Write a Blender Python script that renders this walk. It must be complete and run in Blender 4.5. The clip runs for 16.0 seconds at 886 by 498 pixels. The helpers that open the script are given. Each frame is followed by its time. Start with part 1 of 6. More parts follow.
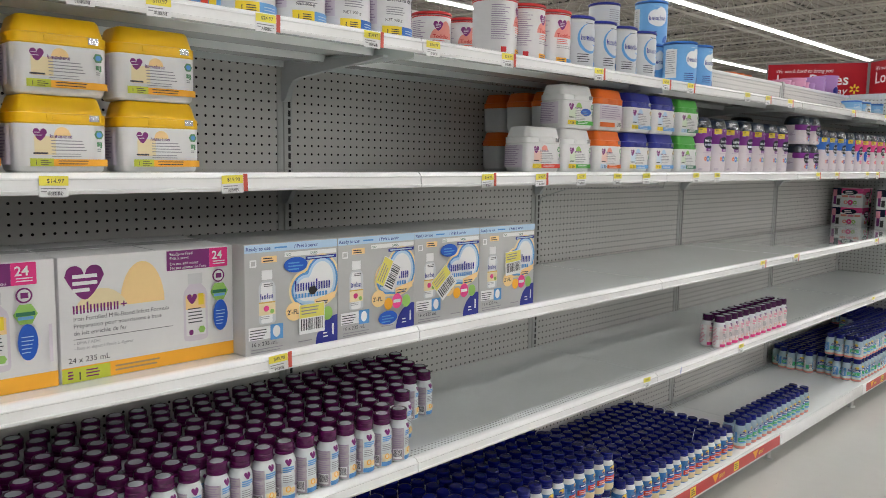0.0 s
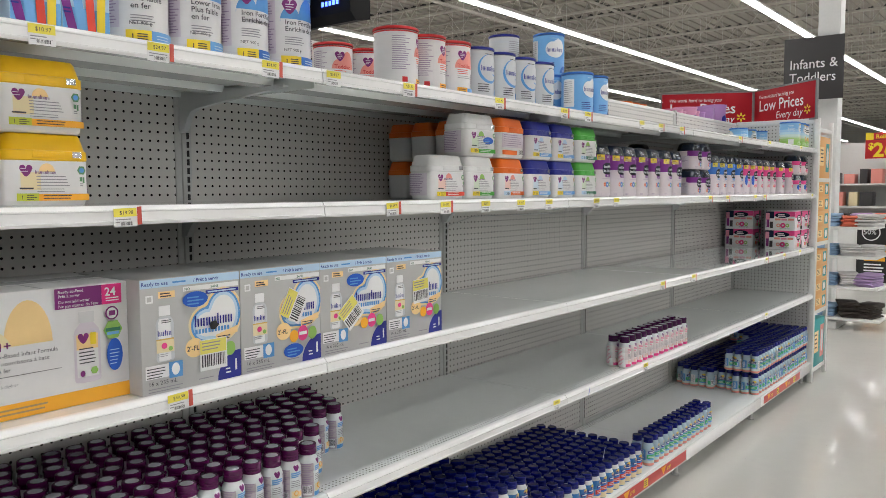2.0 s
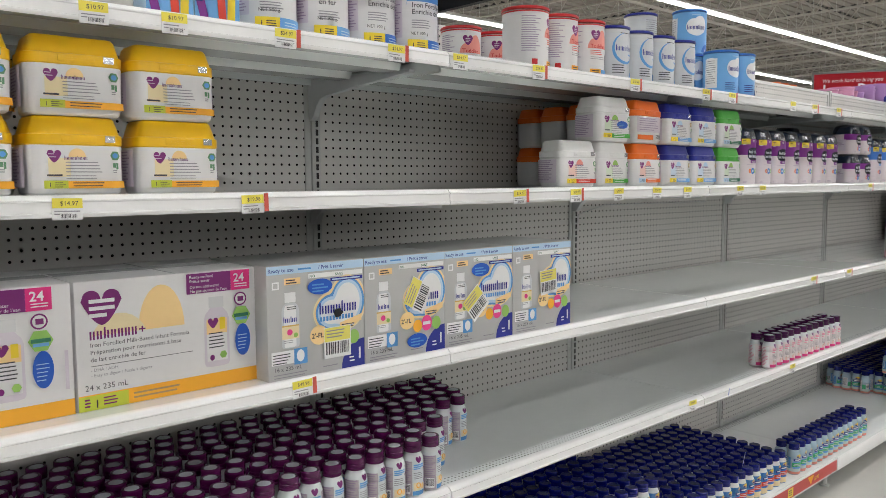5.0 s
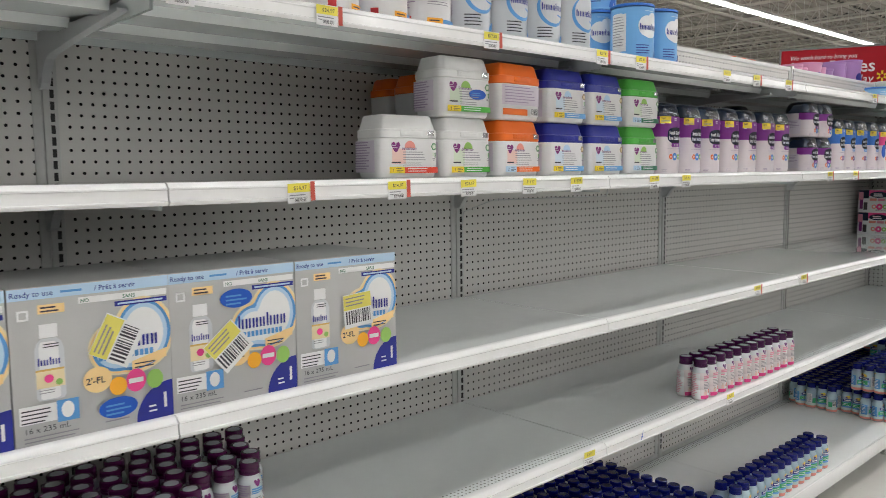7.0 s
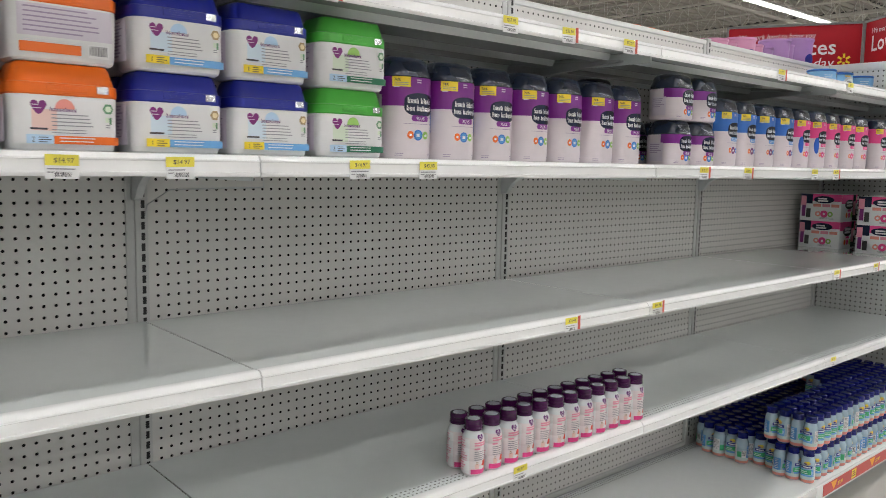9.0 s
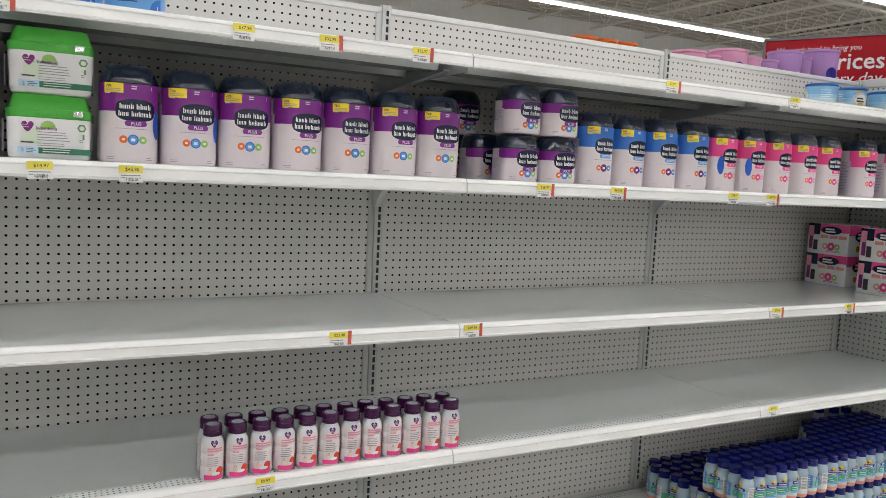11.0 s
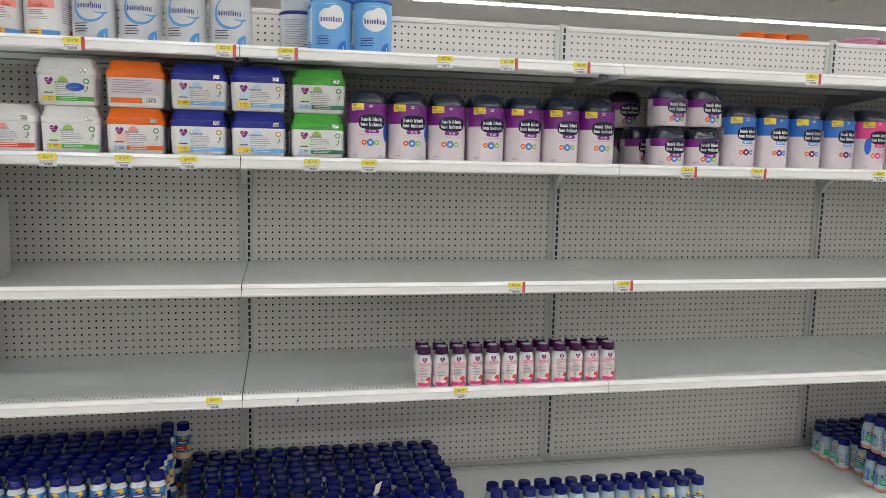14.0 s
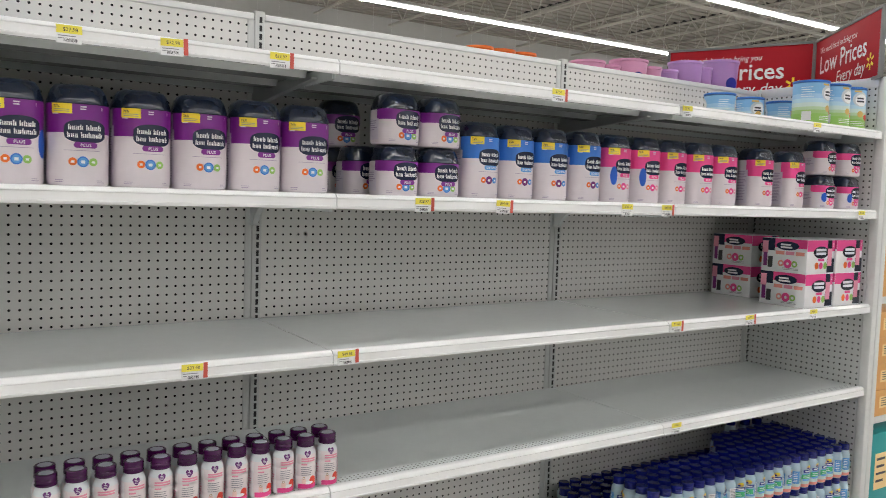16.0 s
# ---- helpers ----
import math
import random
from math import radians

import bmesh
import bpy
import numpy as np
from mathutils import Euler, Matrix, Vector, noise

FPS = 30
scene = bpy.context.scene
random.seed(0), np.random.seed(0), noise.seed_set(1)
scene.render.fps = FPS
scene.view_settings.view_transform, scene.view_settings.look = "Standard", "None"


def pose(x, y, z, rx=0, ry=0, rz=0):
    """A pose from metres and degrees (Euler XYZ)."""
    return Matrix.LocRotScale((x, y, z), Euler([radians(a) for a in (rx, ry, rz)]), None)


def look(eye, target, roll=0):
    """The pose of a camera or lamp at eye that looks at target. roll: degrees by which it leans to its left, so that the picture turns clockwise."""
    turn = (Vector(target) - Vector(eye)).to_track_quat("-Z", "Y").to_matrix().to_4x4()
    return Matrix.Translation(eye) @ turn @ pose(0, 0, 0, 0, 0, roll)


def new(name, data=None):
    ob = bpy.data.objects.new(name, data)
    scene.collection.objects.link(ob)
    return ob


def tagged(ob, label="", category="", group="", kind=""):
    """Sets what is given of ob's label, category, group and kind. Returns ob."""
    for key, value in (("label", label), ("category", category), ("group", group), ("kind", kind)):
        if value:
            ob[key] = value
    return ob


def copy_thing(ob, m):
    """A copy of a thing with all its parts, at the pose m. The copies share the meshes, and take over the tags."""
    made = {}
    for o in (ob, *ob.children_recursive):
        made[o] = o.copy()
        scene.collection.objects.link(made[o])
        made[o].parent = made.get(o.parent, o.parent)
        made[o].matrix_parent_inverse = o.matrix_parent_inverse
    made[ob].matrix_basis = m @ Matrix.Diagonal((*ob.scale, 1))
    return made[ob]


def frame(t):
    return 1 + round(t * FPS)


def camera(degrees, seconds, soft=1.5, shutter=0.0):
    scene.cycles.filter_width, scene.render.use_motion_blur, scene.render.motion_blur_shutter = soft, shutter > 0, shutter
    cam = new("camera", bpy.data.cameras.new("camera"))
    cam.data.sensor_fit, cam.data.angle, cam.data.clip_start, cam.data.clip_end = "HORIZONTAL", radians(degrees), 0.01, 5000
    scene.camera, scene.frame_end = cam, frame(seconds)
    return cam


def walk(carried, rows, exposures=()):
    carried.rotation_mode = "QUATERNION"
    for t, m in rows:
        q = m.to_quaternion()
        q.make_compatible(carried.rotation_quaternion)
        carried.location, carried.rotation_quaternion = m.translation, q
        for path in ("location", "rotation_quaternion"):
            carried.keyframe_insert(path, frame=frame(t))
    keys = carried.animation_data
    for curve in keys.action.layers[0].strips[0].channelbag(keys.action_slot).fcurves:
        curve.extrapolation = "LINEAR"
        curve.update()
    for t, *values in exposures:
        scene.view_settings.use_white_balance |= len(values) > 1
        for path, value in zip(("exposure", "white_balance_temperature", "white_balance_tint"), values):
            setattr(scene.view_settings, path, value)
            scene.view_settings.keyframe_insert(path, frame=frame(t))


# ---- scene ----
cam = camera(59.0, 16.0, 0.6, 0.15)
PATH = [
    (0, (1.427, -2.574, 1.449), (0.027, -1.164, 1.223), 0.8),
    (0.5, (1.43, -2.569, 1.451), (0.115, -1.073, 1.268), 0.7),
    (1, (1.438, -2.559, 1.443), (0.176, -1.016, 1.281), 0.3),
    (1.5, (1.438, -2.557, 1.442), (0.199, -0.994, 1.287), 0.1),
    (2, (1.44, -2.56, 1.444), (0.2, -0.998, 1.296), -0.2),
    (2.5, (1.446, -2.572, 1.455), (0.171, -1.038, 1.311), -0.5),
    (3, (1.447, -2.577, 1.451), (0.11, -1.095, 1.321), -0.8),
    (3.5, (1.449, -2.583, 1.446), (0.046, -1.163, 1.325), -1.1),
    (5.8, (1.364, -2.298, 1.439), (-0.128, -0.979, 1.258), -0.3),
    (6, (1.361, -2.193, 1.444), (-0.129, -0.87, 1.279), -0.4),
    (6.5, (1.345, -2.02, 1.424), (-0.124, -0.675, 1.248), -0.5),
    (7, (1.248, -1.76, 1.432), (-0.215, -0.411, 1.234), -0.6),
    (7.5, (1.243, -1.563, 1.431), (-0.204, -0.2, 1.206), -1.2),
    (8, (1.281, -1.247, 1.426), (-0.172, 0.105, 1.189), -0.2),
    (8.5, (1.301, -0.983, 1.404), (-0.177, 0.34, 1.148), 0.4),
    (9, (1.269, -0.675, 1.411), (-0.227, 0.635, 1.192), 1.1),
    (9.5, (1.333, -0.401, 1.422), (-0.202, 0.869, 1.244), 1.3),
    (9.7, (1.379, -0.278, 1.427), (-0.172, 0.971, 1.246), 2.0),
    (11.8, (2.082, 0.239, 1.422), (0.174, 0.806, 1.229), 0.8),
    (12, (2.143, 0.219, 1.429), (0.21, 0.692, 1.232), 0.7),
    (12.5, (2.361, 0.122, 1.418), (0.415, 0.538, 1.219), 2.0),
    (13, (2.468, 0.106, 1.432), (0.526, 0.524, 1.19), 1.6),
    (13.5, (2.477, 0.104, 1.427), (0.533, 0.498, 1.17), 1.3),
    (14, (2.443, 0.114, 1.425), (0.499, 0.523, 1.194), 1.3),
    (14.5, (2.293, 0.177, 1.415), (0.363, 0.656, 1.195), 0.9),
    (15, (2.079, 0.306, 1.426), (0.183, 0.912, 1.234), 1.6),
    (15.3, (1.982, 0.361, 1.436), (0.129, 1.09, 1.243), 2.3),
    (15.5, (1.915, 0.378, 1.416), (0.111, 1.227, 1.255), 2.0),
    (16, (1.774, 0.402, 1.421), (0.093, 1.477, 1.285), 1.8),
]
walk(cam, [(t, look(eye, target, roll)) for t, eye, target, roll in PATH])

# exposure is held constant through the whole walk
scene.view_settings.exposure = 0.0

# ---- world ----
world = bpy.data.worlds.new("world")
scene.world = world
world.use_nodes = True
world.node_tree.nodes["Background"].inputs[0].default_value = (0.8, 0.88, 1.0, 1)
world.node_tree.nodes["Background"].inputs[1].default_value = 0.02
LAMP = 18.4          # radiance of the fluorescent strips

# ---- plan (metres): shelf fronts lie at x = 0, joints every BAY along y ----
BAY = 1.22
BACK = -0.585
Y0, Y1 = -3 * BAY, 3 * BAY
SHELF = {1: 1.744, 2: 1.416, 3: 1.023, 4: 0.672}     # shelf surfaces
DECK = 0.16
TOP = 1.955
CEIL = 6.1
LAMPZ = 4.45


# ---- materials ----
def mat(name, col, rough=0.5, metal=0.0, grain=0.05, scale=40.0, bump=0.0, wear=0.04, spec=0.5, emit=0.0, coat=0.0, rvar=0.16):
    """A principled material with fine grain and broad wear."""
    m = bpy.data.materials.new(name)
    m.use_nodes = True
    nt = m.node_tree
    b = nt.nodes["Principled BSDF"]
    b.inputs["Roughness"].default_value = rough
    b.inputs["Metallic"].default_value = metal
    b.inputs["Specular IOR Level"].default_value = spec
    b.inputs["Coat Weight"].default_value = coat
    b.inputs["Base Color"].default_value = (*col, 1)
    if emit:
        b.inputs["Emission Color"].default_value = (*col, 1)
        b.inputs["Emission Strength"].default_value = emit
        return m
    tc = nt.nodes.new("ShaderNodeTexCoord")
    n1 = nt.nodes.new("ShaderNodeTexNoise")
    n1.inputs["Scale"].default_value, n1.inputs["Detail"].default_value = scale, 6
    n2 = nt.nodes.new("ShaderNodeTexNoise")
    n2.inputs["Scale"].default_value, n2.inputs["Detail"].default_value = scale * 0.06, 3
    for n in (n1, n2):
        nt.links.new(tc.outputs["Object"], n.inputs["Vector"])
    add = nt.nodes.new("ShaderNodeMath")
    add.operation = "MULTIPLY_ADD"
    nt.links.new(n1.outputs["Fac"], add.inputs[0])
    add.inputs[1].default_value = 2 * grain
    mul = nt.nodes.new("ShaderNodeMath")
    mul.operation = "MULTIPLY_ADD"
    nt.links.new(n2.outputs["Fac"], mul.inputs[0])
    mul.inputs[1].default_value = 2 * wear
    mul.inputs[2].default_value = 1.0 - grain - wear
    nt.links.new(mul.outputs[0], add.inputs[2])
    hsv = nt.nodes.new("ShaderNodeHueSaturation")
    hsv.inputs["Color"].default_value = (*col, 1)
    nt.links.new(add.outputs[0], hsv.inputs["Value"])
    nt.links.new(hsv.outputs[0], b.inputs["Base Color"])
    rm = nt.nodes.new("ShaderNodeMath")
    rm.operation = "MULTIPLY_ADD"
    nt.links.new(n2.outputs["Fac"], rm.inputs[0])
    rm.inputs[1].default_value, rm.inputs[2].default_value = rvar, max(0.02, rough - rvar / 2)
    nt.links.new(rm.outputs[0], b.inputs["Roughness"])
    if bump:
        bp = nt.nodes.new("ShaderNodeBump")
        bp.inputs["Strength"].default_value, bp.inputs["Distance"].default_value = bump, 0.002
        nt.links.new(n1.outputs["Fac"], bp.inputs["Height"])
        nt.links.new(bp.outputs[0], b.inputs["Normal"])
    return m


def math_node(nt, op, a, b=None, c=None):
    n = nt.nodes.new("ShaderNodeMath")
    n.operation = op
    for i, v in enumerate((a, b, c)):
        if v is None:
            continue
        if isinstance(v, (int, float)):
            n.inputs[i].default_value = v
        else:
            nt.links.new(v, n.inputs[i])
    return n.outputs[0]


def holes(m, ax, ay, px, py, radius, span=None, square=False, dark=0.02):
    """Punched holes, in metres, on a material that mat() made; span: (axis, low, high) bounds them."""
    nt = m.node_tree
    b = nt.nodes["Principled BSDF"]
    tc = nt.nodes.new("ShaderNodeTexCoord")
    sp = nt.nodes.new("ShaderNodeSeparateXYZ")
    nt.links.new(tc.outputs["Object"], sp.inputs[0])
    d = []
    for axis, pitch in ((ax, px), (ay, py)):
        f = math_node(nt, "FRACT", math_node(nt, "DIVIDE", math_node(nt, "ADD", sp.outputs[axis], 50 * pitch), pitch))
        d.append(math_node(nt, "MULTIPLY", math_node(nt, "ABSOLUTE", math_node(nt, "SUBTRACT", f, 0.5)), pitch))
    if square:
        r = math_node(nt, "MAXIMUM", d[0], d[1])
    else:
        r = math_node(nt, "SQRT", math_node(nt, "ADD", math_node(nt, "POWER", d[0], 2.0), math_node(nt, "POWER", d[1], 2.0)))
    mask = math_node(nt, "LESS_THAN", r, radius)
    for axis, lo, hi in span or ():
        mask = math_node(nt, "MULTIPLY", mask, math_node(nt, "MULTIPLY", math_node(nt, "GREATER_THAN", sp.outputs[axis], lo), math_node(nt, "LESS_THAN", sp.outputs[axis], hi)))
    mix = nt.nodes.new("ShaderNodeMix")
    mix.data_type = "RGBA"
    old = b.inputs["Base Color"].links[0].from_socket
    nt.links.new(mask, mix.inputs[0])
    nt.links.new(old, mix.inputs[6])
    mix.inputs[7].default_value = (dark, dark, dark, 1)
    nt.links.new(mix.outputs[2], b.inputs["Base Color"])
    bp = nt.nodes.new("ShaderNodeBump")
    bp.inputs["Strength"].default_value, bp.inputs["Distance"].default_value = 0.6, 0.003
    nt.links.new(math_node(nt, "SUBTRACT", 1.0, mask), bp.inputs["Height"])
    nt.links.new(bp.outputs[0], b.inputs["Normal"])
    sv = math_node(nt, "MULTIPLY", math_node(nt, "SUBTRACT", 1.0, mask), 0.5)
    nt.links.new(sv, b.inputs["Specular IOR Level"])
    return m


M = {}
for name, col, rough in (
        ("white_plastic", (0.78, 0.78, 0.78), 0.3), ("paper_white", (0.78, 0.77, 0.78), 0.45), ("print_white", (0.85, 0.85, 0.86), 0.45),
        ("ink", (0.05, 0.045, 0.06), 0.5), ("grey_ink", (0.3, 0.29, 0.32), 0.5), ("lilac", (0.38, 0.3, 0.43), 0.5), ("pale_lilac", (0.68, 0.62, 0.7), 0.5),
        ("purple", (0.13, 0.015, 0.16), 0.4), ("plum", (0.2, 0.012, 0.17), 0.4), ("violet", (0.2, 0.012, 0.25), 0.35), ("magenta", (0.75, 0.02, 0.22), 0.45),
        ("pink", (0.82, 0.06, 0.28), 0.45), ("rose", (0.8, 0.3, 0.42), 0.5), ("salmon", (0.85, 0.32, 0.27), 0.5), ("red", (0.6, 0.02, 0.025), 0.45), ("scarlet", (0.75, 0.06, 0.03), 0.45),
        ("yellow", (0.9, 0.68, 0.03), 0.4), ("tub_yellow", (0.9, 0.53, 0.01), 0.3), ("lime", (0.55, 0.6, 0.05), 0.45), ("amber", (0.95, 0.45, 0.03), 0.45), ("sun", (0.95, 0.68, 0.32), 0.5),
        ("orange", (0.85, 0.16, 0.01), 0.32), ("cream", (0.85, 0.72, 0.45), 0.5), ("gold", (0.7, 0.45, 0.12), 0.4),
        ("green", (0.07, 0.42, 0.05), 0.32), ("dark_green", (0.02, 0.17, 0.09), 0.45), ("leaf", (0.3, 0.55, 0.12), 0.45), ("mint", (0.06, 0.5, 0.22), 0.45),
        ("teal", (0.03, 0.35, 0.36), 0.45), ("royal", (0.012, 0.02, 0.27), 0.32), ("cap_blue", (0.008, 0.012, 0.16), 0.32), ("navy", (0.012, 0.018, 0.05), 0.25),
        ("blue", (0.03, 0.17, 0.6), 0.4), ("sky", (0.16, 0.42, 0.78), 0.4), ("pale_blue", (0.5, 0.68, 0.86), 0.45), ("azure", (0.1, 0.32, 0.68), 0.4),
        ("sticker_blue", (0.008, 0.1, 0.55), 0.4), ("box_grey", (0.5, 0.5, 0.5), 0.35), ("can_grey", (0.6, 0.62, 0.65), 0.3), ("silver", (0.7, 0.7, 0.72), 0.25),
        ("flank_grey", (0.47, 0.42, 0.46), 0.4), ("body_pink", (0.74, 0.665, 0.7), 0.35), ("black", (0.012, 0.012, 0.013), 0.4), ("charcoal", (0.04, 0.038, 0.04), 0.5), ("lilac_bucket", (0.5, 0.28, 0.6), 0.35), ("pink_bucket", (0.75, 0.35, 0.55), 0.35),
        ("milk", (0.72, 0.76, 0.78), 0.3), ("milk_rose", (0.8, 0.73, 0.74), 0.3), ("cloth_blue", (0.3, 0.45, 0.65), 0.9), ("cloth_white", (0.65, 0.64, 0.64), 0.9), ("cloth_dark", (0.05, 0.04, 0.035), 0.9), ("cloth_lilac", (0.4, 0.28, 0.5), 0.9), ("cloth_coral", (0.8, 0.2, 0.12), 0.9),
        ("peach", (0.8, 0.42, 0.14), 0.45), ("pale_rose", (0.8, 0.66, 0.68), 0.45), ("tag_red", (0.62, 0.1, 0.07), 0.5), ("sticker_yellow", (0.8, 0.72, 0.15), 0.45)):
    M[name] = mat(name, col, rough, grain=0.03, scale=60, bump=0.15 if "cloth" in name else 0.0)
for name, col in (("plum_cap", (0.088, 0.004, 0.066)), ("purple_cap", (0.052, 0.004, 0.054)), ("blue_cap", (0.002, 0.006, 0.15))):
    M[name] = mat(name, col, 0.2, grain=0.04, scale=80, spec=0.5, rvar=0.1)
M["bottle_blue"] = mat("bottle_blue", (0.05, 0.21, 0.52), 0.28, grain=0.08, scale=60)
M["bottle_pale"] = mat("bottle_pale", (0.43, 0.56, 0.66), 0.24, grain=0.06, scale=60)
for name, col in (("pale_salmon", (0.85, 0.6, 0.55)), ("pale_leaf", (0.68, 0.76, 0.62)), ("pale_sky", (0.66, 0.76, 0.86)), ("tag_yellow", (0.85, 0.74, 0.09))):
    M[name] = mat(name, col, 0.45)
for name, col in (("badge_tan", (0.42, 0.3, 0.16)), ("badge_green", (0.12, 0.28, 0.15))):
    M[name] = mat(name, col, 0.45)
for name, col in (("grass_1", (0.36, 0.58, 0.2)), ("grass_2", (0.5, 0.66, 0.42)), ("haze", (0.62, 0.74, 0.72)), ("sky_1", (0.5, 0.7, 0.82)), ("sky_2", (0.36, 0.58, 0.8)), ("sky_3", (0.22, 0.47, 0.76))):
    M[name] = mat(name, col, 0.4)
M["foil"] = mat("foil", (0.75, 0.76, 0.8), 0.2, metal=0.9, scale=200, bump=0.3)
M["seal"] = mat("foil_seal", (0.48, 0.5, 0.56), 0.25)
M["shrink"] = mat("shrink_wrapped_navy", (0.011, 0.019, 0.042), 0.05, grain=0.3, scale=38, bump=0.8, coat=0.5, rvar=0.04)
M["shelf"] = mat("grey_shelf_paint", (0.8, 0.84, 0.84), 0.045, grain=0.03, scale=30, wear=0.06, rvar=0.03, spec=0.8, coat=0.45)
M["shelf_plain"] = mat("grey_shelf_paint_plain", (0.8, 0.84, 0.84), 0.045, grain=0.03, scale=30, wear=0.06, rvar=0.03, spec=0.8, coat=0.45)
holes(M["shelf"], 1, 0, 0.0127, 0.0127, 0.0026, span=((0, -0.062, -0.026),), dark=0.16)
M["base_deck"] = mat("base_deck_paint", (0.84, 0.86, 0.86), 0.1, grain=0.03, scale=30, rvar=0.04)
holes(M["base_deck"], 1, 0, 0.0127, 0.0127, 0.0026, span=((0, -0.57, -0.53),), dark=0.06)
M["shelf_under"] = mat("shelf_steel", (0.42, 0.42, 0.42), 0.5)
M["peg"] = mat("pegboard_grey", (0.665, 0.645, 0.625), 0.36, grain=0.03, scale=20, wear=0.05)
holes(M["peg"], 1, 2, 0.0254, 0.0254, 0.0036)
M["peg_end"] = mat("pegboard_end_grey", (0.66, 0.66, 0.65), 0.42, grain=0.03, scale=20)
holes(M["peg_end"], 0, 2, 0.0254, 0.0254, 0.0039)
M["steel"] = mat("upright_paint", (0.55, 0.55, 0.54), 0.4)
M["bracket"] = mat("bracket_paint", (0.58, 0.59, 0.6), 0.4)
M["channel"] = mat("white_price_channel", (0.92, 0.92, 0.925), 0.09, grain=0.02, scale=14, wear=0.05, bump=0.5, spec=0.75)
M["white_metal"] = mat("white_metal", (0.75, 0.75, 0.74), 0.4)
M["column"] = mat("column_paint", (0.72, 0.73, 0.73), 0.5)
M["wall"] = mat("store_wall_paint", (0.52, 0.515, 0.5), 0.7, scale=6, wear=0.08)
M["deck"] = mat("roof_deck_paint", (0.345, 0.32, 0.285), 0.7, scale=3, wear=0.1)
M["joist"] = mat("joist_paint", (0.5, 0.48, 0.43), 0.6, scale=8, wear=0.1)
M["lamp"] = mat("fluorescent_tube", (1.0, 0.99, 0.972), emit=LAMP)
M["led"] = mat("led", (0.05, 0.1, 1.0), emit=8.0)
M["screen"] = mat("screen", (0.02, 0.03, 0.06), 0.12)
M["clear"] = mat("water_bottle", (0.55, 0.53, 0.5), 0.12, grain=0.12, scale=25)
M["juice"] = mat("orange_drink", (0.85, 0.25, 0.01), 0.12)
M["sign_red"] = mat("sign_red", (0.4, 0.006, 0.016), 0.55, spec=0.25)
M["frame_grey"] = mat("sign_frame_grey", (0.2, 0.2, 0.2), 0.5)
M["lip_red"] = mat("red_price_strip", (0.6, 0.04, 0.035), 0.3)


def floor_material():
    m = mat("polished_floor_tiles", (0.68, 0.67, 0.635), 0.13, grain=0.03, scale=12, wear=0.08, rvar=0.08)
    nt = m.node_tree
    b = nt.nodes["Principled BSDF"]
    tc = nt.nodes.new("ShaderNodeTexCoord")
    n = nt.nodes.new("ShaderNodeTexNoise")
    n.inputs["Scale"].default_value, n.inputs["Detail"].default_value = 90, 8
    nt.links.new(tc.outputs["Object"], n.inputs["Vector"])
    scuff = math_node(nt, "GREATER_THAN", n.outputs["Fac"], 0.73)
    mix = nt.nodes.new("ShaderNodeMix")
    mix.data_type = "RGBA"
    nt.links.new(math_node(nt, "MULTIPLY", scuff, 0.5), mix.inputs[0])
    nt.links.new(b.inputs["Base Color"].links[0].from_socket, mix.inputs[6])
    mix.inputs[7].default_value = (0.2, 0.19, 0.17, 1)
    nt.links.new(mix.outputs[2], b.inputs["Base Color"])
    w = nt.nodes.new("ShaderNodeTexNoise")
    w.inputs["Scale"].default_value = 5
    nt.links.new(tc.outputs["Object"], w.inputs["Vector"])
    bp = nt.nodes.new("ShaderNodeBump")
    bp.inputs["Strength"].default_value, bp.inputs["Distance"].default_value = 0.07, 0.01
    nt.links.new(w.outputs["Fac"], bp.inputs["Height"])
    nt.links.new(bp.outputs[0], b.inputs["Normal"])
    return m


M["floor"] = floor_material()


# ---- mesh helpers ----
def mesh_of(bm, name, mats, smooth=35):
    me = bpy.data.meshes.new(name)
    bm.normal_update()
    bm.to_mesh(me)
    bm.free()
    for m in mats if isinstance(mats, (list, tuple)) else (mats,):
        me.materials.append(m)
    if smooth:
        me.shade_smooth()
        me.set_sharp_from_angle(angle=radians(smooth))
    return me


def thing(name, bm, mats, label, category, group="", kind="", smooth=35):
    return tagged(new(name, mesh_of(bm, name, mats, smooth)), label, category, group, kind)


def part(name, bm, mats, parent, label="", smooth=35):
    ob = new(name, mesh_of(bm, name, mats, smooth))
    ob.parent = parent
    if label:
        tagged(ob, label)
    return ob


def share(name, me, parent, m=None, label=""):
    ob = new(name, me)
    ob.parent = parent
    if m is not None:
        ob.matrix_basis = m
    if label:
        tagged(ob, label)
    return ob


def box(bm, x0, x1, y0, y1, z0, z1, mi=0, bevel=0.0):
    r = bmesh.ops.create_cube(bm, size=1.0, matrix=Matrix.Translation(((x0 + x1) / 2, (y0 + y1) / 2, (z0 + z1) / 2)) @ Matrix.Diagonal((x1 - x0, y1 - y0, z1 - z0, 1)))
    fs = {f for v in r["verts"] for f in v.link_faces}
    if bevel:
        es = list({e for v in r["verts"] for e in v.link_edges})
        out = bmesh.ops.bevel(bm, geom=es, offset=bevel, segments=2, affect="EDGES", profile=0.5)
        fs = {f for f in fs if f.is_valid} | set(out["faces"])
    for f in fs:
        f.material_index = mi
    return bm


def boxed(*a, bevel=0.0):
    return box(bmesh.new(), *a, bevel=bevel)


